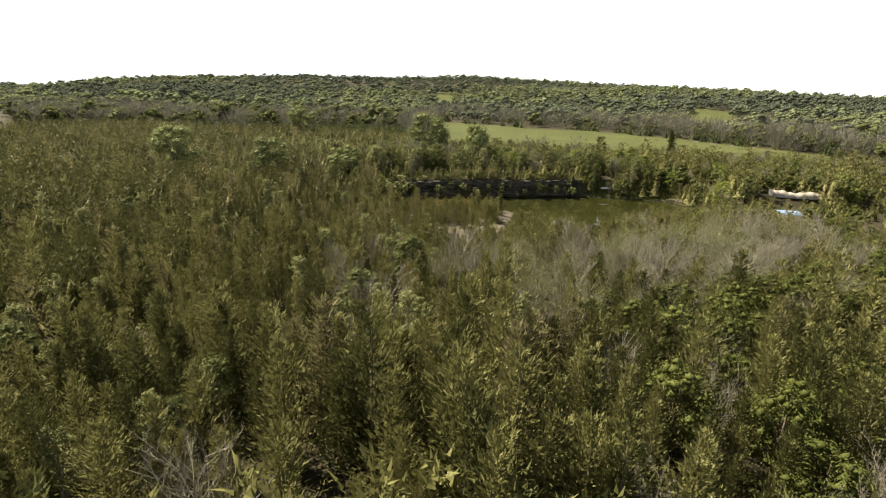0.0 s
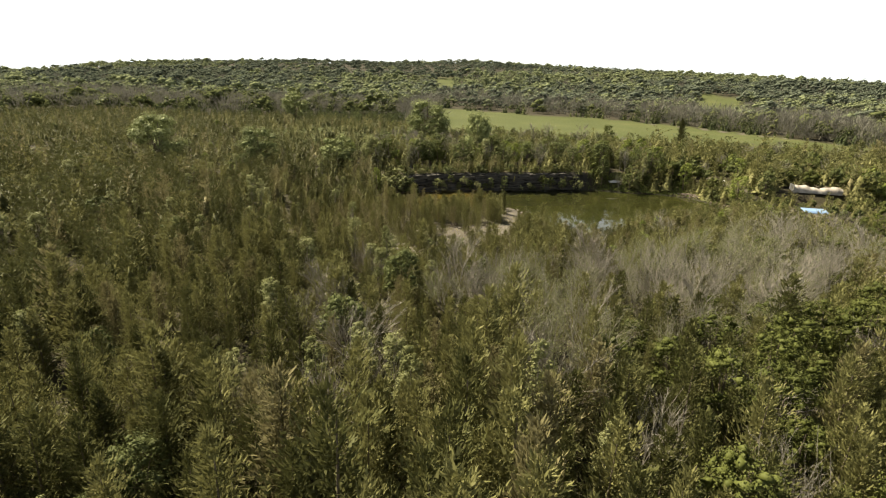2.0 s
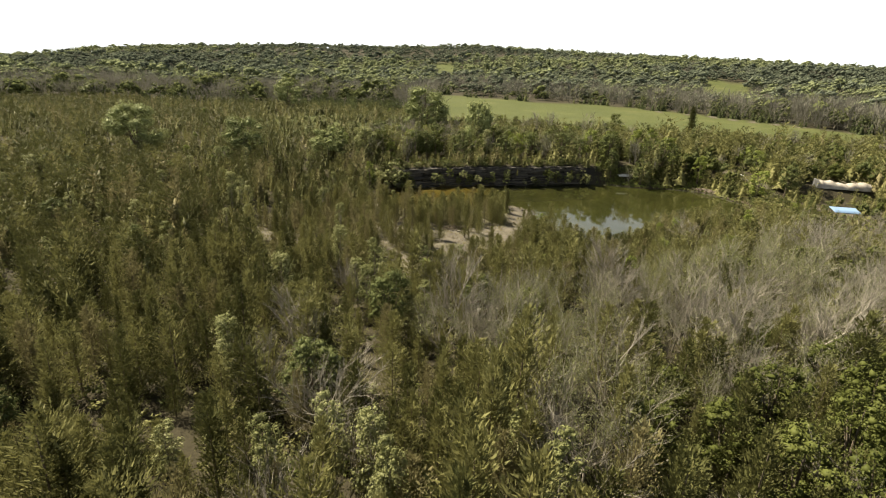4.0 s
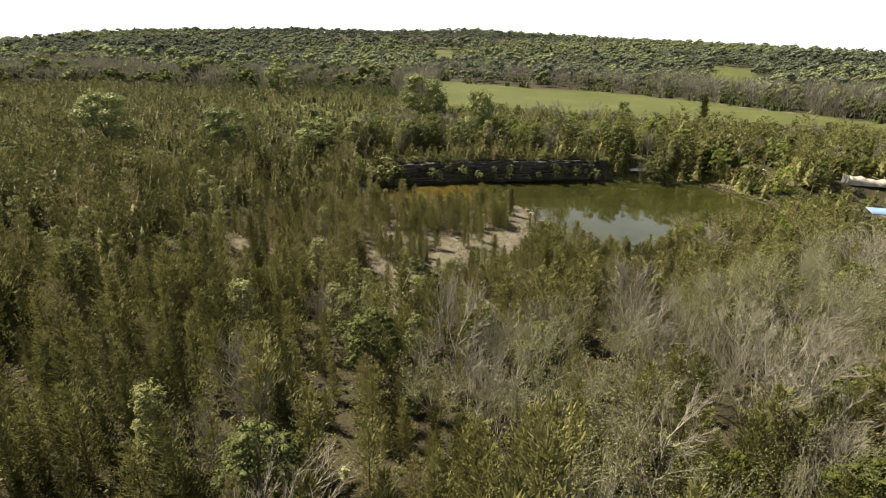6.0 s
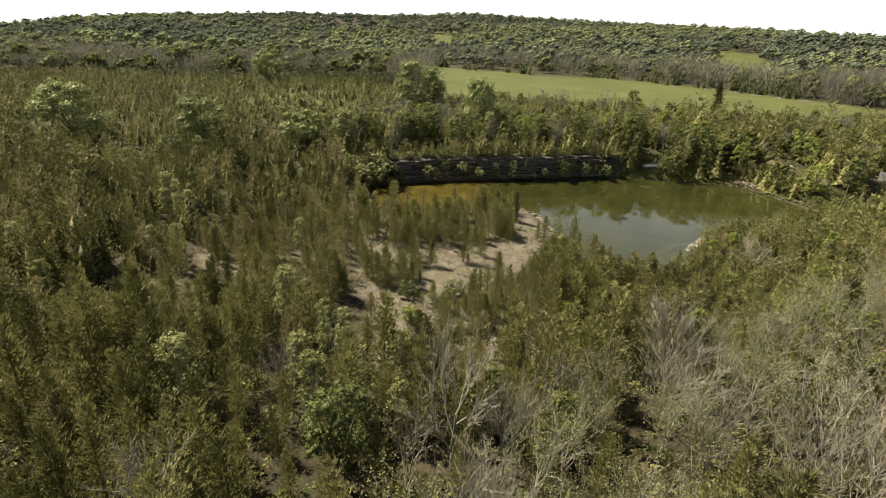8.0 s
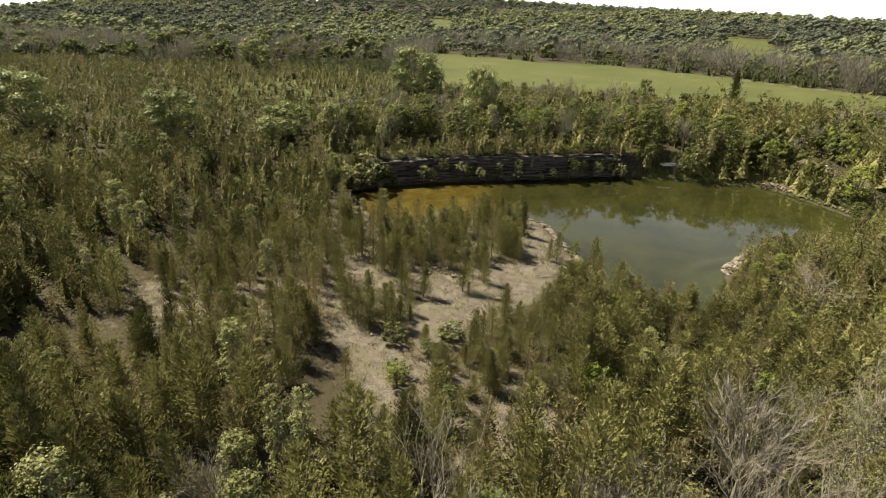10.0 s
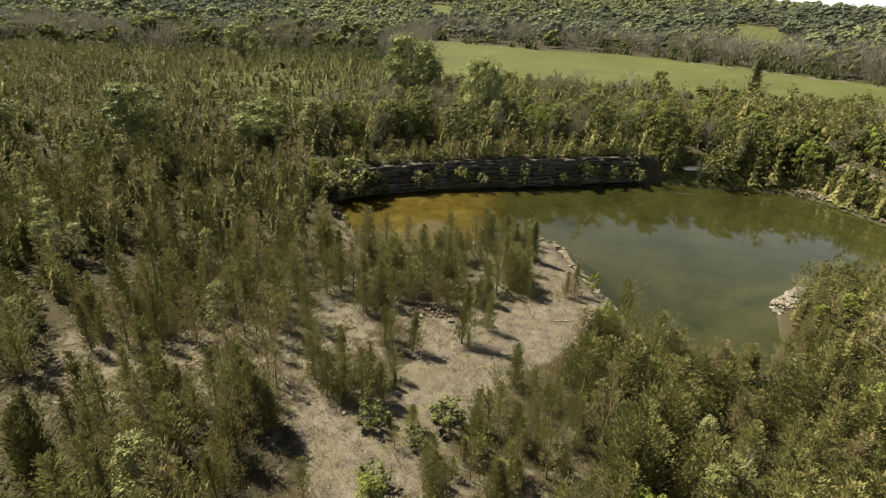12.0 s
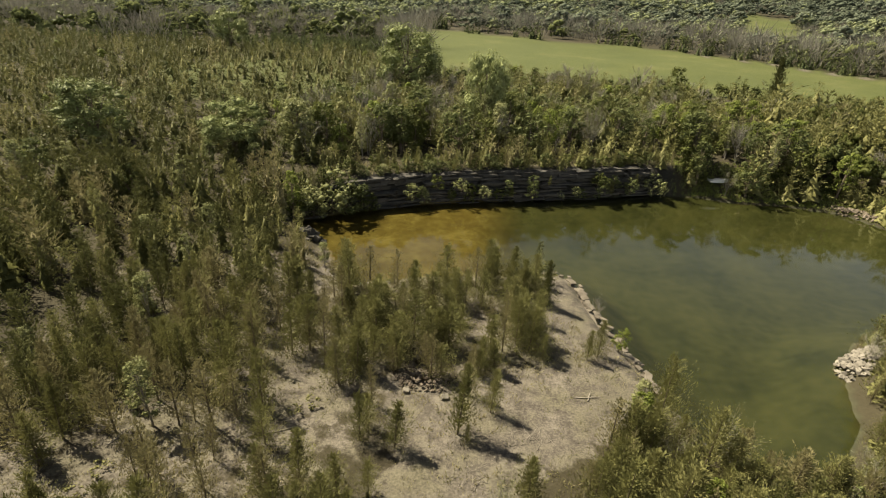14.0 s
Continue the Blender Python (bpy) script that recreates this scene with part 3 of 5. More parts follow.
KINDS = {
    "cedar": Kind("cedar_tree", [cedar_shape(10 + i, 2500, blade=0.028, wide=0.3, per=20, r=[0.25, 0.31, 0.34, 0.22, 0.28][i], clear=[0.1, 0.06, 0.03, 0.13, 0.08][i], heart=0.9) for i in range(5)], BARK, CEDAR),
    "thin": Kind("cedar_tree", [cedar_shape(30 + i, 1150, blade=0.028, wide=0.3, per=20, r=[0.23, 0.27, 0.21][i], clear=[0.2, 0.12, 0.16][i], heart=0.5) for i in range(3)], BARK, CEDAR_BROWN),
    "dark": Kind("cedar_tree", [cedar_shape(40 + i, 3000, blade=0.028, r=0.16, clear=0.02) for i in range(2)], BARK, CEDAR_DARK),
    "leafy_fine": Kind("broadleaf_tree", [broadleaf_shape(55 + i, 4200, r=[0.3, 0.36][i], low=[0.12, 0.08][i], size=0.021, clumps=60) for i in range(2)], BARK, LEAF),
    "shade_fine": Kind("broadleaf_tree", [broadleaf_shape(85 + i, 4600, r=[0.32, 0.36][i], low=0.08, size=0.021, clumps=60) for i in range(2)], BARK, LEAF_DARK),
    "leafy": Kind("broadleaf_tree", [broadleaf_shape(50 + i, 1500, r=[0.3, 0.36, 0.27][i], low=[0.12, 0.06, 0.14][i], size=0.034, clumps=44) for i in range(3)], BARK, LEAF),
    "pale": Kind("poplar_tree", [broadleaf_shape(60 + i, 2400, r=[0.14, 0.18][i], low=0.1, size=0.020, clumps=56, trunk_r=0.012) for i in range(2)], TWIG, LEAF_PALE),
    "bright": Kind("broadleaf_tree", [broadleaf_shape(70 + i, 1500, r=[0.24, 0.34][i], low=0.08, size=0.034, clumps=36) for i in range(2)], BARK, LEAF_BRIGHT),
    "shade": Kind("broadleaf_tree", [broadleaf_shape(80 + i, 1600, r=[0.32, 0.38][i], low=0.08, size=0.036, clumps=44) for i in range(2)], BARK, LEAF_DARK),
    "bare": Kind("leafless_tree", [bare_shape(90 + i, twigs=1500, stems=[2, 3, 1, 2][i], r=[0.3, 0.34, 0.28, 0.38][i]) for i in range(4)], TWIG, TWIG),
    "leafing": Kind("leafing_tree", [leafing_shape(130 + i, stems=[2, 3, 1][i], r=[0.28, 0.34, 0.26][i]) for i in range(3)], TWIG, LEAF_YOUNG),
    "bush": Kind("shrub", [broadleaf_shape(140 + i, 800, r=[0.5, 0.6, 0.45][i], low=-0.15, size=0.052, clumps=30, trunk_r=0.01) for i in range(3)], BARK, LEAF),
    "bush_pale": Kind("shrub", [broadleaf_shape(145 + i, 800, r=[0.5, 0.6][i], low=-0.15, size=0.048, clumps=30, trunk_r=0.01) for i in range(2)], BARK, LEAF_PALE),
    "bush_dark": Kind("shrub", [broadleaf_shape(148 + i, 800, r=[0.5, 0.6][i], low=-0.15, size=0.052, clumps=30, trunk_r=0.01) for i in range(2)], BARK, LEAF_DARK),
    "oak": Kind("broadleaf_tree", [broadleaf_shape(100 + i, 8500, r=[0.42, 0.46, 0.44][i], low=0.06, size=0.027, clumps=40) for i in range(3)], BARK, LEAF_OAK),
    "silver": Kind("broadleaf_tree", [broadleaf_shape(110, 3600, r=0.34, low=0.12, size=0.036, clumps=44)], BARK, LEAF_PALE),
    "spruce": Kind("cedar_tree", [cedar_shape(120, 2600, r=0.24, clear=0.02, blade=0.04)], BARK, CEDAR_DARK),
}


def plant(kind, x, y, h, label, category="tree", group="", shape=None, rng=random, wide=1.0, name=None):
    k = KINDS[kind]
    t, c = k.meshes()[shape if shape is not None else rng.randrange(len(k.shapes))]
    root = new(name or k.name)
    root.matrix_basis = Matrix.LocRotScale((x, y, height(x, y) - 0.05), Euler((rng.uniform(-0.03, 0.03), rng.uniform(-0.03, 0.03), rng.uniform(0, 6.28))), (h * wide, h * wide, h))
    part("trunk", t, root)
    part("crown", c, root)
    return tagged(root, label, category, group)


class Woods:
    """Collects trees into one joined mesh, with a material for each kind of foliage."""

    def __init__(self):
        self.verts, self.faces, self.index, self.base = [], [], [], 0

    def add(self, shape, slot, x, y, z, h, turn, wide=1.0):
        v, f = shape
        c, s = math.cos(turn), math.sin(turn)
        w = np.empty_like(v)
        w[:, 0] = x + (v[:, 0] * c - v[:, 1] * s) * h * wide
        w[:, 1] = y + (v[:, 0] * s + v[:, 1] * c) * h * wide
        w[:, 2] = z + v[:, 2] * h
        self.verts.append(w.astype(np.float32))
        self.faces.append(f + self.base)
        self.index.append(np.full(len(f), slot, np.int32))
        self.base += len(v)

    def build(self, name, materials, label, category, smooth_shade=False):
        me = mesh_of(name, np.concatenate(self.verts), np.concatenate(self.faces), materials, np.concatenate(self.index), smooth_shade)
        return tagged(new(name, me), label, category, kind="stuff")


def scatter(rng, x0, x1, y0, y1, step):
    """Places on a jittered grid, in rows that are offset."""
    xs, ys = np.meshgrid(np.arange(x0, x1, step), np.arange(y0, y1, step * 0.9))
    xs = xs + (np.arange(ys.shape[0]) % 2)[:, None] * step / 2
    n = xs.shape
    return (xs + rng.uniform(-0.45, 0.45, n) * step).ravel(), (ys + rng.uniform(-0.45, 0.45, n) * step).ravel()

# ---- single trees that stand out ----
R = random.Random(7)
plant("oak", -82, 121, 13.5, "tall spreading green broadleaf tree above dense young cedars", shape=0, rng=R, wide=1.2)
plant("oak", -56, 125, 10.5, "broad rounded green broadleaf tree above dense young cedars", shape=1, rng=R, wide=1.25)
plant("oak", -34.5, 125, 8.8, "rounded broadleaf tree near the head of the quarry wall", shape=2, rng=R, wide=1.3)
plant("silver", -24.8, 126, 8.8, "silvery pale-leaved broadleaf tree behind the quarry wall", rng=R)
plant("bright", -20.8, 109.9, 6.6, "yellow-green young birch at the end of the quarry wall", shape=0, rng=R, wide=0.8)
plant("oak", -14.5, 185, 15.5, "big round green tree at the edge of the field", shape=1, rng=R, wide=1.15)
plant("oak", 4.2, 143, 14.5, "round green tree above the far bank thicket", shape=0, rng=R, wide=0.7)
plant("oak", -84, 240, 14, "broad green tree on the edge of the far woods", shape=2, rng=R)
plant("shade", 56, 192, 8.5, "dark round tree against the green field", shape=0, rng=R)
plant("spruce", 90, 206, 10.5, "dark pointed conifer at the edge of the field", rng=R)
plant("bare", 44.5, 186, 9, "leafless snag against the green field", shape=2, rng=R)
plant("bare", 31, 186, 9, "leafless snag against the green field", shape=0, rng=R)
plant("bare", 26.5, 184, 8.5, "leafless snag against the green field", shape=2, rng=R)
plant("dark", 9.7, 91.3, 5.1, "dense dark cedar alone on the stone ledge", shape=0, rng=R, wide=1.15)
plant("cedar", 1.7, 74.1, 5.8, "slender olive cedar on the open clearing", shape=3, rng=R)
plant("cedar", 4.0, 76.3, 3.9, "small olive cedar on the open clearing", shape=0, rng=R)
plant("cedar", 2.3, 73.4, 1.6, "knee-high cedar seedling on the open clearing", shape=2, rng=R)
plant("cedar", 15.6, 76.0, 6.0, "bushy olive cedar at the edge of the water", shape=2, rng=R)
plant("cedar", 13.2, 83.8, 3.6, "cedar growing on the stone ledge above the water", shape=1, rng=R)
plant("cedar", 12.2, 83.2, 3.0, "cedar growing on the stone ledge above the water", shape=4, rng=R)
plant("bright", 15.4, 85.2, 2.4, "bright green shrub leaning over the water", "shrub", rng=R, shape=1, name="shrub")
plant("bright", -3.2, 57.8, 2.2, "bright green leafy shrub alone on the gravel", "shrub", rng=R, shape=1, name="shrub", wide=1.25)
plant("bright", 11.3, 56, 4.6, "yellow-green young broadleaf tree beside the clearing", rng=R, shape=0)
plant("pale", 13.4, 55.2, 3.4, "pale green young broadleaf tree beside the clearing", rng=R, shape=1)
plant("bare", 36.5, 71.5, 6.6, "leafless spreading grey tree among cedars", shape=3, rng=R, wide=1.3)
plant("bare", 14.9, 91.3, 2.6, "small leafless shrub rooted in the water's edge", "shrub", shape=0, rng=R, name="leafless_shrub")
for x, y, h, s in ((-5.2, 16.4, 7.6, 0), (-3.0, 15.6, 7.2, 1), (-7.9, 14.8, 7.2, 0), (6.7, 13.4, 8.6, 0), (-1.8, 13.0, 5.5, 1)):
    plant("pale", x, y, h, "pale silvery-leaved poplar rising from dense cedars", shape=s, rng=R, group="poplars among the cedars", wide=0.95)
for x, y, h in ((20.0, 16.8, 7.0), (22.5, 14.5, 7.4), (25.5, 20.2, 7.0), (17.8, 20.5, 6.0), (29, 24, 7)):
    plant("shade_fine", x, y, h, "dark green leafy tree among bare grey trees", rng=R, group="leafy trees among the bare ones")

# ---- the woods round the pond ----
rng = np.random.default_rng(3)
GREY = [(4, 41), (18, 50), (40, 66), (58, 68), (58, 50), (40, 36), (24, 25), (8, 14), (6, 26), (0, 30), (-2, 38)]
LOD = {
    "near": [cedar_shape(200 + i, 1700, r=r, clear=c, blade=0.029, wide=0.3, per=20)[1] for i, (r, c) in enumerate(((0.2, 0.06), (0.26, 0.02), (0.23, 0.1), (0.17, 0.08)))],
    "mid": [join([cedar_shape(210 + i, 560, r=r, clear=0.03, blade=0.04, wide=0.3, per=12, heart=0.6)[1], skirts(510 + i, 5, 6, r * 0.5)]) for i, r in enumerate((0.2, 0.26, 0.23))],
    "bank": [join([cedar_shape(230 + i, 240, r=r, clear=0.0, blade=0.052, wide=0.32, per=8, heart=0.8)[1], skirts(530 + i, 4, 5, r * 0.55)]) for i, r in enumerate((0.2, 0.27, 0.23))],
    "far": [join([cedar_shape(220 + i, 130, r=r, clear=0.0, blade=0.064, wide=0.34, per=6, heart=0.8)[1], skirts(540 + i, 3, 5, r * 0.5)]) for i, r in enumerate((0.22, 0.28, 0.25))],
}
stems = cedar_shape(200, 60)[0]
LABELS = {
    "cedar": ("olive-green young cedar on thin gravel soil", "cedars round the clearing"),
    "thin": ("thin brownish cedar with a bare lower trunk", "thin cedars round the clearing"),
    "leafy": ("green leafy tree in the mixed thicket", "leafy trees round the quarry"),
    "pale": ("pale green-leaved slender tree in the thicket", "pale trees round the quarry"),
    "bright": ("bright yellow-green leafy young tree", "bright trees round the quarry"),
    "shade": ("dark green leafy tree in the mixed thicket", "dark leafy trees round the quarry"),
    "bare": ("leafless grey tree with fine upright twigs", "leafless trees round the quarry"),
    "leafing": ("grey tree coming into small pale green leaf", "leafing trees round the quarry"),
}
LIMIT = {"cedar": 160, "thin": 65, "leafy": 110, "pale": 210, "bright": 55, "shade": 110, "bare": 260, "leafing": 260}
made = {k: 0 for k in LIMIT}
cedars, mixed = Woods(), Woods()
ROUND = [canopy(450 + i, 14, 240, 0.055) for i in range(5)]
BROOM = [grey_crown(460 + i, 150) for i in range(3)]
MIXED_SLOT = {"leafy": 0, "pale": 1, "bright": 2, "shade": 3, "bare": 4, "leafing": 1}

px, py = scatter(rng, -205, 190, -4, 242, 2.5)
qx, qy = scatter(rng, -36, 12, 57, 100, 2.9)
sx_, sy_ = scatter(rng, 10, 60, 50, 100, 2.7)
bank_side = (signed(POND, sx_, sy_) < 17)
px, py = np.concatenate([px, qx, sx_[bank_side]]), np.concatenate([py, qy, sy_[bank_side]])
keep = (np.abs(px - 1) < 0.95 * (py + 25) + 10) & (signed(POND, px, py) > 0.9) & (signed(OPEN, px, py) > 0.2) & (signed(FIELD, px, py) > 2) & ((py < 216) | (px < -15))
px, py = px[keep], py[keep]
pz = terrain(px, py)
in_grey = inside(GREY, px, py)
d_pond_p = signed(POND, px, py)
far_bank = (py > 117) & (px > -26) & (py > 110)
order = np.argsort(np.hypot(px + 2, py - 76))
for i in order:
    x, y, z = float(px[i]), float(py[i]), float(pz[i])
    u, v = rng.random(), rng.random()
    dist = max(30.0, abs(x) * 1.25, y - 48)
    half_open = -38 < x < 10 and 55 < y < 104
    hgt, kind, chance = rng.uniform(3.6, 6.2), "cedar", 1.0
    shore = 10 < x < 60 and y < 100 and d_pond_p[i] < 17
    if shore:
        chance = 1.0
        kind = "bright" if u < 0.03 else "leafing" if u < 0.07 else "pale" if u < 0.10 else "thin" if u < 0.28 else "cedar"
        hgt = rng.uniform(2.8, 4.4) + 0.12 * max(0.0, float(d_pond_p[i]) - 3)
    elif in_grey[i]:
        chance = 0.9
        kind = "bare" if u < 0.22 else "leafing" if u < 0.50 else "cedar" if u < 0.94 else "shade"
        hgt = rng.uniform(6.2, 9.2) if kind not in ("cedar", "shade") else rng.uniform(3.8, 6.4)
    elif y < 50 and x > 14:
        kind = "shade" if u < 0.12 else "bare" if u < 0.2 else "cedar"
        hgt = rng.uniform(5.0, 8.0)
    elif y < 50 and x > -12:
        kind = "pale" if u < 0.035 else "leafy" if u < 0.06 else "bare" if u < 0.10 else "cedar"
        hgt = rng.uniform(5.2, 8.4)
    elif 0 < x <= 10 and 50 < y < 77:
        chance = 0.85 + 0.5 * float(wave(x, y, 2.6, 1.0))
        kind = "thin" if u < 0.25 else "bright" if u > 0.97 else "leafing" if u > 0.93 else "cedar"
        hgt = rng.uniform(2.2, 4.2)
    elif half_open:
        chance = (0.72 if y > 79 else 0.54) if x > -8 else 0.6
        chance *= 1.0 + (0.5 if x > -8 else 1.0) * float(wave(x, y, 4.3))
        kind = "thin" if u < 0.36 else "pale" if u > 0.97 else "cedar"
        hgt = rng.uniform(2.6, 4.8) if x > -8 else rng.uniform(3.2, 6.0)
    elif x > 62 and y < 215:
        chance = 0.85 if y < 185 else 0.35
        kind = "shade" if u < 0.16 else "leafy" if u < 0.30 else "bare" if u < 0.34 else "bright" if u < 0.37 else "cedar"
        hgt = rng.uniform(2.4, 4.2) if y < 113 else rng.uniform(5.5, 9.0) if y < 160 else rng.uniform(2.6, 5.2)
    elif far_bank[i]:
        edge = d_pond_p[i] < 9
        chance = 0.92
        if edge and x < 36 and u < 0.6:
            u = 0.99
        kind = "leafy" if u < 0.15 else "shade" if u < 0.23 else "pale" if u < 0.30 else "bright" if u < 0.34 + 0.08 * (x > 35) else "bare" if u < 0.45 else "leafing" if u < 0.52 else "cedar"
        hgt = rng.uniform(2.2, 4.2) if edge and x < 36 else rng.uniform(5.2, 8.6) if y < 152 else rng.uniform(3.0, 5.6)
    elif y > 112:
        chance = 0.85
        kind = "leafy" if u < 0.02 else "bright" if u < 0.025 else "cedar"
        hgt = rng.uniform(2.8, 4.6)
    else:
        kind = "leafy" if u < 0.02 else "pale" if u < 0.07 else "cedar"
        hgt = rng.uniform(4.4, 7.4)
    if 66 < x < 98 and 84 < y < 123 and (abs(x - 76.5) < 5 and 84 < y < 99 or 82 < x < 97 and 111 < y < 121):
        continue
    road_gap = float(edge_distance(TRACK, x, y, False)) < 1.9 or math.hypot(x - 10.5, y - 90.5) < 2.6
    if kind == "cedar" and not half_open:
        hgt *= rng.uniform(0.82, 1.16) + 0.26 * float(wave(x, y, 3.7, 0.5)) + 0.16 * float(wave(x, y, 9.0, 1.5))
        chance *= 0.92 if wave(x, y, 5.3, 3.0) > -0.55 else 0.6
    if y > 155 and -85 < x < -15 and inside(MEADOW, x, y):
        chance *= 0.5
    if v > chance or road_gap or math.hypot(x - 44.6, y - 134) < 2.4:
        continue
    if y < 75 and kind in made and kind not in ("cedar", "thin") and made[kind] >= LIMIT[kind]:
        kind, hgt = "cedar", hgt * 0.85
    if kind in ("cedar", "thin"):
        here = -30 < x < 26 and 52 < y < 101
        if here and made[kind] < LIMIT[kind]:
            made[kind] += 1
            plant(kind, x, y, hgt, *LABELS[kind][:1], group=LABELS[kind][1], rng=R, wide=rng.uniform(1.0, 1.4) + 0.15 * shore + 0.25 * (x > -8 and y > 79))
        else:
            lod = "near" if dist < 42 else "mid" if dist < 72 else "bank" if dist < 112 or x > -26 else "far"
            shapes = LOD[lod]
            # Darker foliage by place: darker cedars, and some shade put into the colour.
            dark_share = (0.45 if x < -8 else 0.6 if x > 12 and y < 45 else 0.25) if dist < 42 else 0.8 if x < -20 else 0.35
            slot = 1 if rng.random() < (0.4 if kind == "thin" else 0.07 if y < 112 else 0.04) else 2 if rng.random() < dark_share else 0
            turn = rng.uniform(0, 6.28)
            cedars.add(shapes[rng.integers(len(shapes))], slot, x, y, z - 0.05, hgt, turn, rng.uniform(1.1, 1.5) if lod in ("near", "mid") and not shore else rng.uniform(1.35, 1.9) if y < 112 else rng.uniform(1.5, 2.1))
            if lod == "near":
                cedars.add(stems, 3, x, y, z - 0.05, hgt, turn)
    elif made[kind] < LIMIT[kind]:
        made[kind] += 1
        plant(kind + "_fine" if y < 64 and kind in ("leafy", "shade") else kind, x, y, hgt, *LABELS[kind][:1], group=LABELS[kind][1], rng=R, wide=rng.uniform(0.85, 1.2))
    else:
        shapes = BROOM if kind == "bare" else ROUND
        mixed.add(shapes[rng.integers(len(shapes))], MIXED_SLOT[kind], x, y, z - 0.3, hgt, rng.uniform(0, 6.28), rng.uniform(0.7, 1.0))
bx, by = scatter(rng, -75, 77, -52, 32, 3.0)
for x, y, z in zip(bx, by, terrain(bx, by)):
    if abs(x - 1) > 0.95 * (y + 25) + 8 or y < -4:
        cedars.add(LOD["far"][rng.integers(3)], 0 if rng.random() < 0.7 else 2, x, y, z - 0.05, rng.uniform(4.5, 7.5), rng.uniform(0, 6.28), rng.uniform(1.3, 1.8))
mixed.build("mixed_woods", [LEAF, LEAF_PALE, LEAF_BRIGHT, LEAF_DARK, TWIG], "mixed leafy and leafless trees round the quarry", "woods")
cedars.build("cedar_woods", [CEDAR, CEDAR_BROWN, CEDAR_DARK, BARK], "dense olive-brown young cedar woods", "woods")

# ---- undergrowth ----
low = Woods()
BUSH = [broadleaf_shape(400 + i, 90, r=0.5, low=-0.15, size=0.105, clumps=14)[1] for i in range(5)]
ux, uy = scatter(rng, -80, 90, -4, 110, 2.9)
vx, vy = scatter(rng, -190, -15, 110, 242, 4.2)
ux, uy = np.concatenate([ux, vx]), np.concatenate([uy, vy])
keep = (np.abs(ux - 1) < 0.95 * (uy + 25) + 10) & (signed(POND, ux, uy) > 1.0) & (signed(OPEN, ux, uy) > 0.8)
half_p = (ux > -36) & (ux < 12) & (uy > 54) & (uy < 104)
keep &= ~half_p | (rng.random(len(ux)) < 0.22)
keep &= edge_distance(TRACK, ux, uy, False) > 1.8
ux, uy = ux[keep], uy[keep]
for x, y, z in zip(ux, uy, terrain(ux, uy)):
    u = rng.random()
    slot = 0 if u < 0.55 else 1 if u < 0.72 else 2 if u < 0.94 else 3
    low.add(BUSH[rng.integers(5)], slot, x, y, z - 0.15, rng.uniform(0.7, 1.9) * (0.6 if -36 < x < 12 and 54 < y < 104 else 1.0), rng.uniform(0, 6.28), rng.uniform(1.2, 1.9))
low.build("undergrowth", [CEDAR, LEAF_DARK, LEAF, LEAF_PALE], "low mixed scrub under the young trees", "undergrowth")

# ---- far woods up to the skyline ----
far = Woods()
SPRAYS = {
    "leafy": [[canopy(300 + 10 * k + i, m, n, s) for i in range(6)] for k, (m, n, s) in enumerate(((12, 170, 0.066), (9, 64, 0.09), (6, 28, 0.12)))],
    "grey": [[grey_crown(340 + 10 * k + i, n) for i in range(3)] for k, n in enumerate((110, 60, 24))],
    "spire": [[join([cedar_shape(370 + 10 * k + i, n, r=0.24, clear=0.0, blade=bl, wide=0.35, per=5, heart=0.5)[1], skirts(375 + 10 * k + i, 3, 5, 0.13)]) for i in range(3)] for k, (n, bl) in enumerate(((80, 0.08), (40, 0.11), (24, 0.14)))],
}
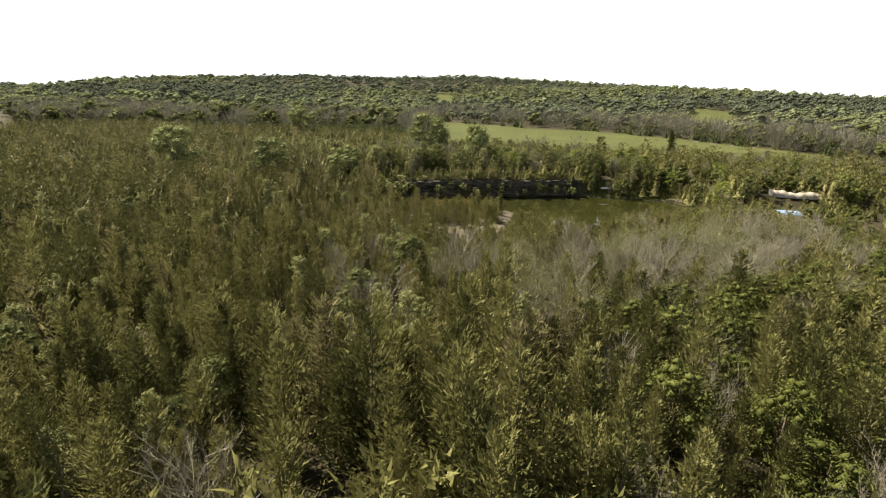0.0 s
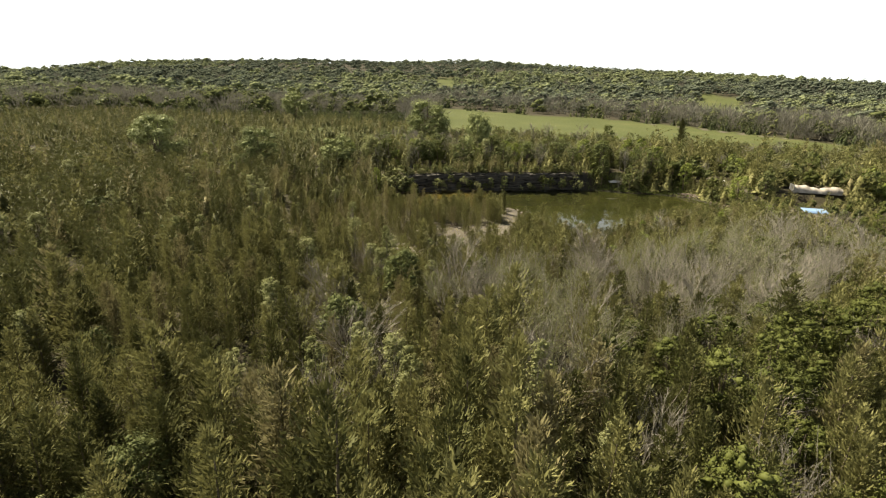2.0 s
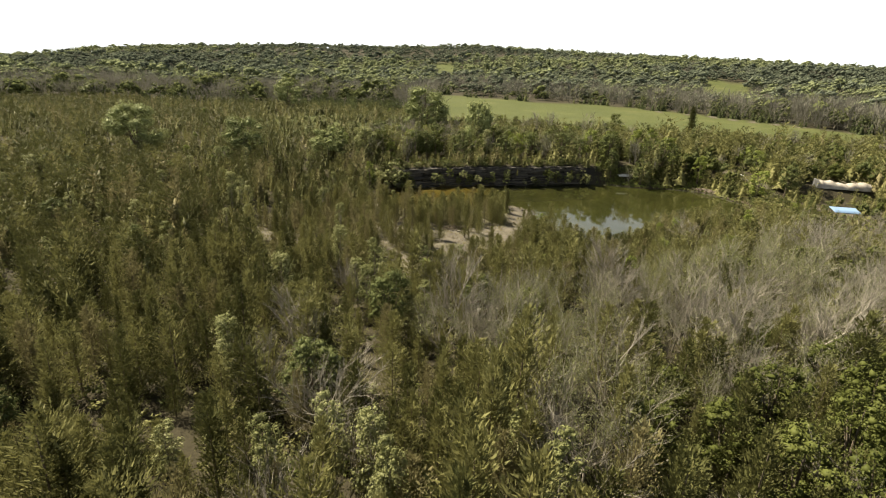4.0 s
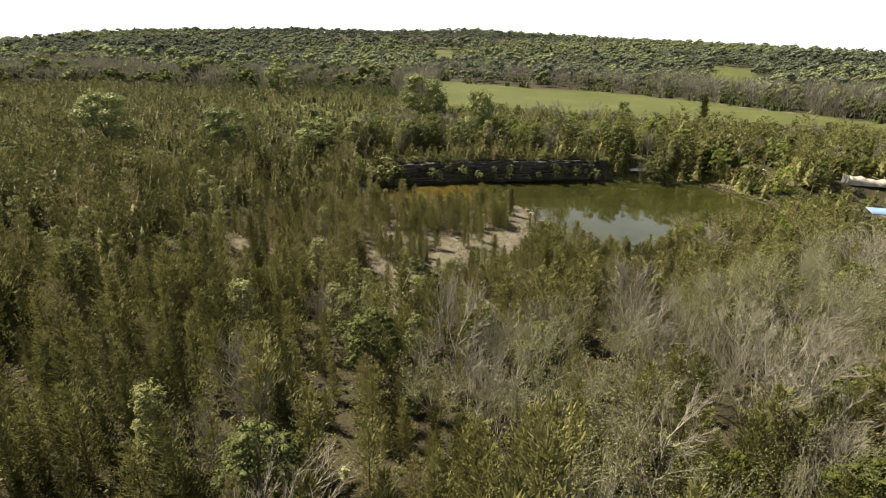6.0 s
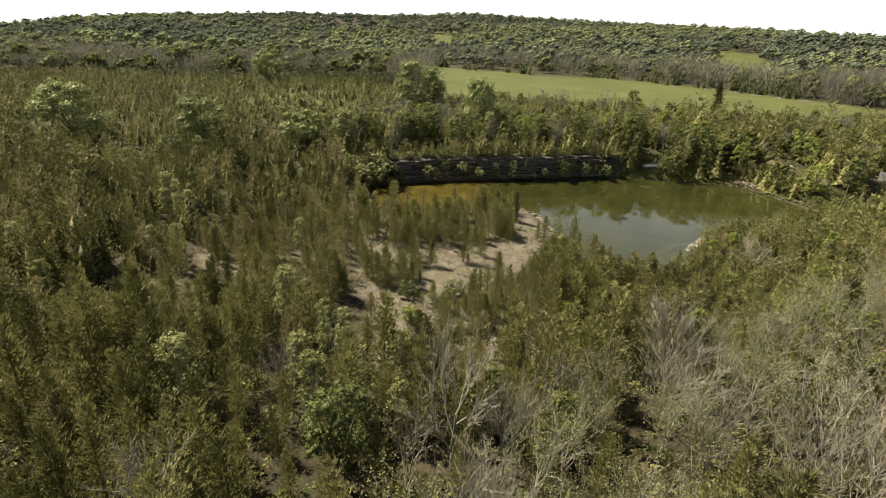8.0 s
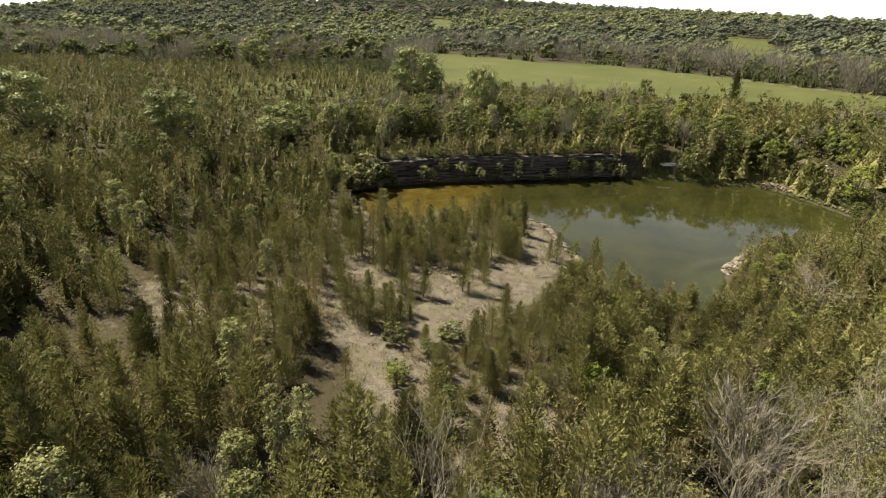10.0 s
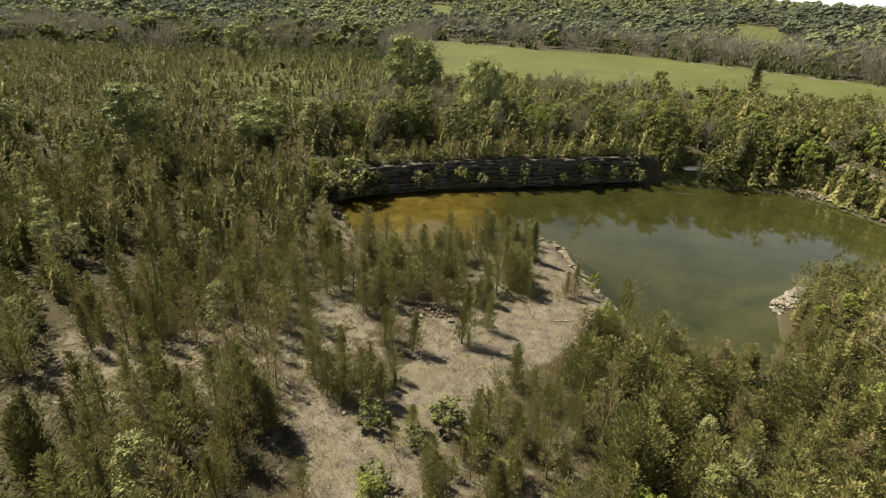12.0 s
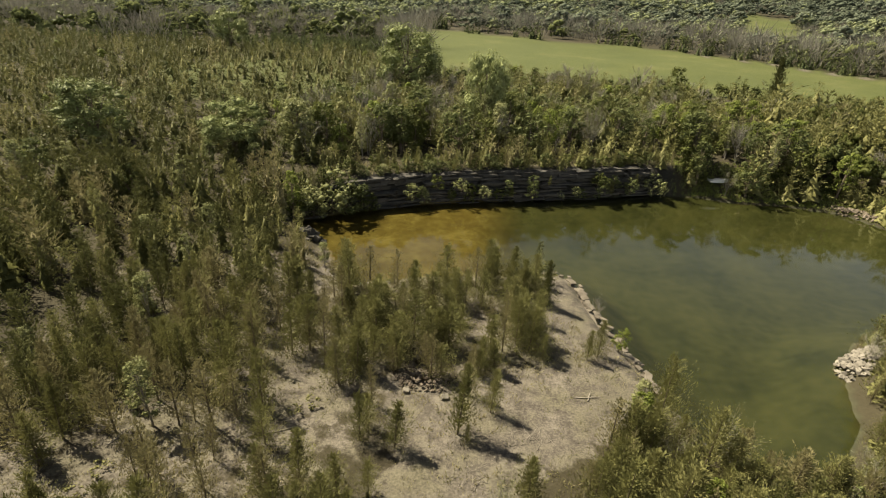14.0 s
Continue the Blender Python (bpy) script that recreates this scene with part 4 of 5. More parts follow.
for k, (lo, hi, step) in enumerate(((200, 340, 6.4), (340, 800, 9.2), (800, 1300, 11.5))):
    fx, fy = scatter(rng, -hi, hi, 90, hi, step)
    fx, fy = fx + rng.normal(0, 0.35 * step, fx.shape), fy + rng.normal(0, 0.35 * step, fy.shape)
    rr, aa = np.hypot(fx, fy - 10), np.degrees(np.arctan2(fx, fy - 10))
    keep = (rr > lo) & (rr < hi) & (np.abs(aa) < 46) & (signed(FIELD, fx, fy) > 3) & ((fy > np.where(fx < -15, 240, 217)) | (np.abs(fx) > np.where(fx < 0, 200, 172)))
    keep &= (signed(GLADES[0], fx, fy) > 0) & (signed(GLADES[1], fx, fy) > 0)
    fx, fy, rr = fx[keep], fy[keep], rr[keep]
    fz = terrain(fx, fy)
    edge = signed(FIELD, fx, fy)
    tone = 0.75 * wave(fx * 0.4, fy, 62, 1.0) + 0.4 * wave(fx, fy, 25, 2.0)
    for x, y, z, r, tn, ed in zip(fx, fy, fz, rr, tone, edge):
        u, v = rng.random(), rng.random()
        left = x < -30
        grey = 0.12 + 0.45 * (tn > 0.25) * (r < 560) + (0.45 if (left and 300 < r < 400) or (not left and ed < 60) else 0.0)
        if not left and ed < 45:
            grey = 0.55
        spire = 0.05 + (0.8 if (left and r < 295) else 0.0) + (0.5 if (not left and ed < 14) else 0.0) + 0.3 * (tn < -0.7)
        fresh = 0.5 if left and 400 < r < 520 else 0.12
        if k == 0 and left and r > 300:
            spire = 0.1
        if u < spire:
            kind, slot, hgt, wide = "spire", 2, rng.uniform(3.2, 6.0) * (1.5 if not left and ed < 20 else 1.0), rng.uniform(1.4, 2.0)
        elif u < spire + grey:
            kind, slot, hgt, wide = "grey", 1, rng.uniform(8, 13) * (1.4 if not left and ed < 70 else 1.0), rng.uniform(0.9, 1.4)
        else:
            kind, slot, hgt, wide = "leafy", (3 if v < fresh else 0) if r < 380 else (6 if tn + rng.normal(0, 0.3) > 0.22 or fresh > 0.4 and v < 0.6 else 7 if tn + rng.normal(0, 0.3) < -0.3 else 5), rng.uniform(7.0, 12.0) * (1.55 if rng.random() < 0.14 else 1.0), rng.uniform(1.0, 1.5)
        if k == 2:
            hgt *= 0.78
        if kind == "spire":
            for _ in range(3):
                far.add(SPRAYS[kind][k][rng.integers(3)], 2 if rng.random() < 0.55 else 0, x + rng.normal(0, 2.4), y + rng.normal(0, 2.4), z - 0.3, hgt * rng.uniform(0.6, 0.95), rng.uniform(0, 6.28), wide)
        far.add(SPRAYS[kind][k][rng.integers(len(SPRAYS[kind][k]))], slot, x, y, z - 0.3, hgt, rng.uniform(0, 6.28), wide * (1 + 0.15 * k))
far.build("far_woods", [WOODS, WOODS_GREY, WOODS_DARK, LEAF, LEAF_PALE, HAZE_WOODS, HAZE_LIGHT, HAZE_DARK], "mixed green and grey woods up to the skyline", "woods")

# ---- stone ----


def block(seed, flat=1.0):
    """An irregular, chipped stone block about one metre across."""
    r = random.Random(seed)
    b = bmesh.new()
    bmesh.ops.create_cube(b, size=1.0)
    for v in b.verts:
        v.co = Vector((v.co.x * r.uniform(0.8, 1.15), v.co.y * r.uniform(0.75, 1.15), v.co.z * r.uniform(0.8, 1.1) * flat))
    bmesh.ops.bevel(b, geom=b.edges[:], offset=0.09 * min(1, flat * 1.6), segments=1, affect="EDGES")
    for v in b.verts:
        v.co += Vector((r.uniform(-0.04, 0.04), r.uniform(-0.04, 0.04), r.uniform(-0.03, 0.03) * flat))
    me = bpy.data.meshes.new("stone")
    b.to_mesh(me)
    b.free()
    return me


def with_material(meshes, m):
    out = []
    for me in meshes:
        me = me.copy()
        me.materials.append(m)
        out.append(me)
    return out


BLOCKS = [block(i) for i in range(6)]
SLABS = [block(20 + i, 0.3) for i in range(5)]
LEDGE = plain_material("ledge_stone", (0.055, 0.047, 0.036), (0.135, 0.118, 0.092), 1.6, 0.95, bump=0.6)
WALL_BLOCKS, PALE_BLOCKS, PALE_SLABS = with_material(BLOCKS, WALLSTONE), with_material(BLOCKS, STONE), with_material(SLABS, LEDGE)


def along_line(points, step):
    """Places and headings at even steps along a broken line."""
    out = []
    for (ax, ay), (bx, by) in zip(points, points[1:]):
        n = max(1, round(math.hypot(bx - ax, by - ay) / step))
        for i in range(n):
            out.append((ax + (bx - ax) * (i + 0.5) / n, ay + (by - ay) * (i + 0.5) / n, math.atan2(by - ay, bx - ax)))
    return out


Q = random.Random(11)
wall = tagged(new("quarry_wall"), "dark layered stone quarry wall above the pond", "wall", kind="structure")
WALL_LINE = [(-30, 116.5), (-21.2, 111.4), (-13.2, 116.4), (-4.6, 120.4), (4.0, 123.2), (13, 125.4), (23, 128.4), (31.5, 131.4)]
z = -0.25
for course in range(20):
    tall = Q.uniform(0.16, 0.36)
    for x, y, turn in along_line(WALL_LINE, Q.uniform(3.4, 4.8)):
        if z > height(x - 1.6 * math.sin(turn), y + 1.6 * math.cos(turn)) - 0.35:
            continue
        back = 0.16 * z + Q.uniform(-0.45, 0.45)
        m = Matrix.LocRotScale((x - back * math.sin(turn), y + back * math.cos(turn), z + tall / 2 + Q.uniform(-0.08, 0.08)), Euler((Q.uniform(-0.12, 0.12), Q.uniform(-0.03, 0.03), turn + Q.uniform(-0.12, 0.12))), (Q.uniform(2.6, 5.6), Q.uniform(1.0, 1.8), tall * Q.uniform(0.9, 1.5)))
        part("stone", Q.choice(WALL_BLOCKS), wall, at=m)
    z += tall * 0.96

ledge = tagged(new("rock_ledge"), "pale broken limestone slabs edging the clearing above the water", "ledge", kind="structure")
for level in range(2):
    for x, y, turn in along_line([(10.6, 98.7), (12.5, 99.2), (13.7, 97.0), (14.2, 93), (14.9, 89.4), (16.0, 85.4), (17.3, 80.2)], 0.62):
        off = 0.15 - 0.5 * level + Q.uniform(-0.4, 0.35)
        m = Matrix.LocRotScale((x + off * math.sin(turn), y - off * math.cos(turn), 0.30 + 0.28 * level + Q.uniform(-0.12, 0.08)), Euler((Q.uniform(-0.16, 0.16), Q.uniform(-0.12, 0.12), turn + Q.uniform(-0.9, 0.9))), (Q.uniform(0.4, 1.25), Q.uniform(0.35, 0.8), Q.uniform(0.35, 0.9)))
        part("stone", Q.choice(PALE_SLABS), ledge, at=m)


def heap(name, label, category, cx, cy, rx, ry, tall, count, sizes, meshes, kind="", turn=0.0, fixed=None):
    """Stones lying on one another in a low heap."""
    root = tagged(new(name), label, category, kind=kind)
    for i in range(count):
        a, d = Q.uniform(0, 6.283), math.sqrt(Q.random())
        ux, uy = rx * d * math.cos(a), ry * d * math.sin(a)
        x, y = cx + ux * math.cos(turn) - uy * math.sin(turn), cy + ux * math.sin(turn) + uy * math.cos(turn)
        s = Q.uniform(*sizes) * (1.15 - 0.4 * d)
        z = max(height(x, y), -0.15 if fixed is None else fixed) + tall * (1 - d * d) + s * 0.15
        part("stone", Q.choice(meshes), root, at=Matrix.LocRotScale((x, y, z), Euler((Q.uniform(-0.6, 0.6), Q.uniform(-0.6, 0.6), Q.uniform(0, 6.28))), (s * Q.uniform(0.8, 1.4), s, s * Q.uniform(0.6, 1.0))))
    return root


heap("rock_pile", "heap of pale tumbled limestone blocks at the water's edge", "rocks", 36.6, 86.2, 2.7, 1.5, 0.9, 230, (0.18, 0.5), PALE_BLOCKS, turn=0.75)
SOILROCK = plain_material("earthy_stone", (0.060, 0.048, 0.036), (0.150, 0.125, 0.095), 3.0, 0.95, bump=0.5)
SOIL_BLOCKS = with_material(BLOCKS, SOILROCK)
heap("rubble_pile", "low heap of brown earthy rubble on the clearing", "rubble", -0.6, 79.2, 2.6, 1.3, 0.4, 220, (0.07, 0.24), SOIL_BLOCKS)
heap("rock_outcrop", "broken stone bank at the far corner of the pond", "rocks", 63.8, 126.6, 3.8, 1.5, 0.4, 110, (0.2, 0.6), SOIL_BLOCKS, turn=-0.9)
heap("rock_pile", "pale stones along the steep bank of the pond", "rocks", 67.6, 112.5, 8.0, 0.7, 0.25, 70, (0.2, 0.55), SOIL_BLOCKS, turn=-1.35)
heap("rock_pile", "dark jagged stones at the head of the shallows", "rocks", -16.8, 104.2, 1.6, 1.0, 0.9, 26, (0.4, 0.9), WALL_BLOCKS)
heap("rock_pile", "scattered pale stones under the cedars", "rocks", 20.5, 68.5, 1.6, 0.9, 0.3, 18, (0.3, 0.8), PALE_BLOCKS)
for x, y, s in ((-2.2, 77.9, 0.42), (0.7, 77.4, 0.42), (-6.4, 64.9, 0.25), (-4.2, 84.5, 0.35), (-8.0, 95.0, 0.5), (-3.5, 96.4, 0.5), (-1.0, 96.9, 0.45), (-5.3, 96.0, 0.4), (5.4, 98.2, 0.5)):
    ob = new("boulder", Q.choice(PALE_BLOCKS))
    ob.matrix_basis = Matrix.LocRotScale((x, y, height(x, y) + s * 0.25), Euler((0.2, 0.1, Q.uniform(0, 6))), (s * 1.3, s, s * 0.7))
    tagged(ob, "single pale limestone boulder on the gravel", "boulder", "loose boulders")

# ---- shrubs on the wall and the banks ----
for x, y, z, h, kind in ((-6.0, 119.2, 1.2, 2.6, "bush_pale"), (-4.6, 119.6, 1.4, 2.0, "bush"), (1.0, 121.6, 2.2, 2.2, "bush_pale"), (4.5, 122.4, 1.3, 1.8, "bush_pale"), (23.4, 127.6, 1.4, 2.4, "bush"),
                         (12.0, 124.6, 0.9, 2.4, "bush"), (-16.5, 114.6, 0.5, 4.2, "bush_pale"), (-14.6, 115.0, 0.4, 3.4, "bush"), (-18.6, 112.6, 0.3, 3.0, "bush_pale"), (-23.5, 113.0, 0.8, 3.0, "bush"),
                         (-21.0, 112.0, 0.3, 2.6, "bright"), (19.0, 126.6, 1.0, 1.6, "bush_pale"), (28.5, 129.8, 0.8, 2.8, "bush"), (32.5, 131.5, 0.6, 3.6, "bush_pale"), (8.2, 123.8, 2.4, 1.4, "bush")):
    y -= 1.2
    ob = plant(kind, x, y, h * (1.5 if x < -12 else 0.95), "leafy shrub growing from the quarry wall", "shrub", "shrubs on the quarry wall", rng=R, name="shrub", wide=1.1)
    ob.location.z = z
for i in range(64):
    u = Q.random()
    x = -20 + 52 * u
    y = float(np.interp(x, [p[0] for p in WALL_LINE], [p[1] for p in WALL_LINE]))
    top = i % 2
    ob = plant(Q.choice(("bush", "bush_pale", "bush_dark", "cedar")), x, y + (1.2 if top else -1.0), Q.uniform(1.0, 2.4), "scrubby growth on the ledges of the quarry wall", "shrub", "scrub on the quarry wall", rng=R, name="shrub", wide=1.1)
    ob.location.z = 4.3 if top else Q.uniform(0.1, 2.6)
for i in range(56):
    u = (i + Q.random()) / 56
    x, y = (38 + 27 * u, 133.5 - 1.5 * u + Q.uniform(0, 2.5)) if i % 2 else (66.5 + Q.uniform(0.4, 3.5), 127 - 28 * u)
    if signed(POND, x, y) < 0.7:
        y += 1.2
    if math.hypot(x - 44.6, y - 133) < 1.7:
        continue
    plant(Q.choice(("bush", "bush_dark", "bush", "bush_dark")), x, y, Q.uniform(1.2, 2.6), "leafy shrub on the bank of the pond", "shrub", "shrubs on the bank", rng=R, name="shrub", wide=1.5)
for i in range(78):
    x = -22 + 60 * (i + Q.random()) / 78
    y = float(np.interp(x, [p[0] for p in WALL_LINE], [p[1] for p in WALL_LINE])) + Q.uniform(0.9, 4.0)
    kind = Q.choice(("cedar", "thin", "bush_dark", "bush", "bush_dark"))
    if kind in ("cedar", "thin"):
        plant(kind, x, y, Q.uniform(1.6, 3.4), "small olive cedar on the rim of the quarry wall", group="cedars on the rim", rng=R, wide=1.3)
    else:
        plant(kind, x, y, Q.uniform(1.2, 2.4), "low leafy shrub on the rim of the quarry wall", "shrub", "shrubs on the rim", rng=R)
for i in range(14):
    x = -24 + 13 * Q.random()
    y = float(np.interp(x, [p[0] for p in WALL_LINE], [p[1] for p in WALL_LINE])) + Q.uniform(-1.6, 0.4)
    ob = plant(Q.choice(("bush_dark", "bush", "bush_dark")), x, y, Q.uniform(1.6, 3.2), "dense dark shrub at the foot of the quarry wall", "shrub", "shrubs at the foot of the wall", rng=R)
    ob.location.z = max(0.0, min(ob.location.z, 1.2))
for x, y, turn in along_line([(46, 92.6), (39.6, 90.4), (36.6, 86.6), (34.8, 83.2), (32.4, 78), (27.8, 73), (23, 71.9), (19.2, 74.6)], 0.55):
    inland = Q.uniform(-0.3, 2.2)
    x, y = x - inland * math.sin(turn), y + inland * math.cos(turn)
    if math.hypot(x - 36.6, y - 86.2) < 2.0:
        continue
    kind = Q.choice(("cedar", "cedar", "thin", "leafing", "thin"))
    plant(kind, x, y, Q.uniform(1.6, 3.2), "low growth leaning over the near shore of the pond", "shrub", "growth on the near shore", rng=R, name="shrub", wide=1.3)
plant("pale", -13.4, 97.4, 3.0, "bluish-green willow shrub at the edge of the shallows", "shrub", rng=R, name="shrub", wide=1.3)
for x, y, h, kind in ((0.2, 57.2, 2.2, "cedar"), (1.4, 60.0, 1.7, "cedar"), (2.8, 57.0, 2.3, "cedar"), (4.3, 57.6, 2.4, "cedar"), (3.2, 62.4, 1.2, "bright"), (5.2, 59.6, 2.6, "cedar"),
                      (6.9, 62.2, 3.0, "cedar"), (8.3, 66.0, 3.4, "cedar"), (-2.2, 55.4, 1.6, "cedar"), (1.8, 55.2, 2.4, "cedar"), (-6.8, 65.8, 4.2, "cedar"), (-5.4, 66.6, 4.6, "cedar"), (-8.0, 66.6, 4.0, "cedar"),
                      (-5.0, 68.4, 3.8, "cedar"), (-7.4, 69.0, 4.4, "cedar"), (-9.4, 68.4, 4.0, "cedar"), (-3.2, 68.0, 1.6, "dark"), (7.4, 83.6, 4.4, "cedar"), (6.4, 84.6, 4.6, "cedar"), (8.2, 85.2, 4.0, "cedar"), (5.2, 83.4, 4.4, "thin"),
                      (7.0, 86.8, 4.2, "cedar"), (5.6, 86.4, 4.0, "thin"), (8.6, 88.2, 3.6, "cedar"), (10.8, 71.0, 3.6, "cedar"), (12.6, 72.6, 4.6, "cedar"), (14.0, 73.8, 4.4, "cedar"), (9.6, 70.0, 3.0, "thin")):
    plant(kind, x, y, h, "bushy olive cedar beside the open gravel" if h > 3 else "low bushy cedar on the open gravel", group="cedars beside the gravel", rng=R, wide=1.25)

for i in range(34):
    x, y = Q.uniform(-4.5, 8.5), Q.uniform(50.5, 65.5)
    if signed(OPEN, x, y) < 2.5:
        plant(Q.choice(("cedar", "cedar", "thin", "leafy")), x, y, Q.uniform(1.1, 2.3), "low bushy growth spreading over the open gravel", "shrub", "low bushes on the gravel", rng=R, name="shrub", wide=1.7)

# ---- fallen wood ----


def branch(name, x, y, length, turn, thick, label, rise=0.06):
    n = 5
    zs = height(x, y) + thick
    path = [(x + math.cos(turn) * length * (i / (n - 1) - 0.5) + 0.03 * math.sin(2.3 * i), y + math.sin(turn) * length * (i / (n - 1) - 0.5) + 0.04 * math.cos(1.9 * i), zs + rise * i / (n - 1)) for i in range(n)]
    ob = new(name, mesh_of(name, *tube(path, [thick, thick * 0.95, thick * 0.85, thick * 0.7, thick * 0.4], 6), [DEADWOOD]))
    return tagged(ob, label, "branch", "fallen branches")


branch("fallen_branch", 11.3, 78.5, 1.9, 0.1, 0.05, "grey fallen branch lying on the gravel")
branch("fallen_branch", 11.4, 78.6, 1.0, 1.2, 0.04, "grey fallen branch lying on the gravel", 0.12)
for i in range(26):
    x, y = (7.0 + Q.gauss(0, 0.7), 74.2 + Q.gauss(0, 0.5)) if i < 15 else (3.2 + Q.gauss(0, 0.8), 70.6 + Q.gauss(0, 0.4))
    branch("dead_branch", x, y, Q.uniform(0.5, 1.5), Q.uniform(0, 3.1), Q.uniform(0.010, 0.02), "bleached dead branch in a loose brush pile", Q.uniform(0, 0.35))
for x, y, t in ((-6.6, 57.5, 0.8), (7.8, 62.6, 1.9), (-9.8, 73.5, 0.4), (-20, 72, 1.2)):
    branch("fallen_branch", x, y, Q.uniform(1.2, 2.2), t, 0.04, "bleached fallen branch on the ground")

# ---- things in the yard beyond the pond ----


def boxy(name, size, at, m, parent, bevel=0.05, label="", turn=0.0, tilt=0.0, taper=1.0):
    b = bmesh.new()
    bmesh.ops.create_cube(b, size=1.0)
    for v in b.verts:
        k = taper if v.co.z > 0 else 1.0
        v.co = Vector((v.co.x * size[0] * k, v.co.y * size[1] * k, v.co.z * size[2]))
    bmesh.ops.bevel(b, geom=b.edges[:], offset=bevel, segments=2, affect="EDGES")
    me = bpy.data.meshes.new(name)
    b.to_mesh(me)
    b.free()
    me.materials.append(m)
    return part(name, me, parent, label, pose(*at, 0, math.degrees(tilt), math.degrees(turn)))


def wheel(parent, x, y, r=0.36, w=0.24):
    prof = [(-w / 2, r * 0.55), (-w / 2, r * 0.92), (-w * 0.35, r), (w * 0.35, r), (w / 2, r * 0.92), (w / 2, r * 0.55)]
    n = 16
    v = [(r2 * math.cos(6.2832 * j / n), a, r2 * math.sin(6.2832 * j / n)) for a, r2 in prof for j in range(n)]
    f = [(i * n + j, i * n + (j + 1) % n, (i + 1) * n + (j + 1) % n, (i + 1) * n + j) for i in range(5) for j in range(n)]
    tyre = part("tyre", mesh_of("tyre", v, f, [RUBBER], smooth_shade=True), parent, at=pose(x, y, r))
    rim = bmesh.new()
    bmesh.ops.create_cone(rim, cap_ends=True, segments=12, radius1=r * 0.56, radius2=r * 0.5, depth=w * 0.9, matrix=pose(0, 0, 0, 90))
    me = bpy.data.meshes.new("rim")
    rim.to_mesh(me)
    rim.free()
    me.materials.append(METAL)
    part("rim", me, tyre)


PAINT = plain_material("silver_paint", (0.42, 0.43, 0.44), (0.58, 0.59, 0.60), 0.8, 0.35, 0.2)
GLASS = plain_material("dark_glass", (0.015, 0.018, 0.020), (0.03, 0.034, 0.036), 1.0, 0.08)
RUBBER = plain_material("rubber", (0.018, 0.018, 0.018), (0.04, 0.038, 0.035), 4.0, 0.9)
METAL = plain_material("grey_metal", (0.25, 0.25, 0.25), (0.42, 0.42, 0.41), 2.0, 0.45, 0.8)
WHITE = plain_material("weathered_white", (0.36, 0.36, 0.35), (0.56, 0.56, 0.54), 1.2, 0.6, bump=0.2)
TARP = plain_material("dirty_white_sheet", (0.20, 0.175, 0.14), (0.42, 0.39, 0.335), 0.9, 0.7, bump=0.4)
BLUE = plain_material("blue_sheet_roof", (0.10, 0.17, 0.27), (0.17, 0.26, 0.38), 0.6, 0.4, 0.1)
ORANGE = plain_material("orange_paint", (0.42, 0.10, 0.02), (0.58, 0.17, 0.04), 1.5, 0.5)
TIMBER = plain_material("grey_timber", (0.16, 0.13, 0.10), (0.28, 0.24, 0.19), 3.0, 0.85, bump=0.3)


def pickup(x, y, turn):
    root = new("pickup_truck")
    root.matrix_basis = pose(x, y, height(x, y), 0, 0, turn)
    boxy("body", (5.0, 1.8, 0.62), (0, 0, 0.78), PAINT, root, 0.12)
    boxy("cab", (1.9, 1.62, 0.72), (0.25, 0, 1.42), PAINT, root, 0.14, taper=0.82)
    boxy("windscreen", (0.08, 1.36, 0.5), (1.13, 0, 1.42), GLASS, root, 0.02, "dark glass windscreen", tilt=-0.35)
    boxy("rear_window", (0.06, 1.30, 0.42), (-0.64, 0, 1.45), GLASS, root, 0.02, "dark glass window", tilt=0.25)
    for s in (-1, 1):
        boxy("side_window", (1.2, 0.05, 0.42), (0.25, s * 0.75, 1.45), GLASS, root, 0.02, "dark glass window")
        boxy("headlight", (0.08, 0.34, 0.18), (2.48, s * 0.66, 0.88), WHITE, root, 0.03, "clear headlight")
    boxy("load_bed", (1.9, 1.5, 0.06), (-1.45, 0, 1.12), METAL, root, 0.02, "dark open load bed")
    boxy("bumper", (0.16, 1.7, 0.2), (2.55, 0, 0.55), METAL, root, 0.05, "grey bumper")
    for wx in (-1.55, 1.6):
        for wy in (-0.82, 0.82):
            wheel(root, wx, wy)
    return tagged(root, "silver pickup truck parked among the trees", "truck")


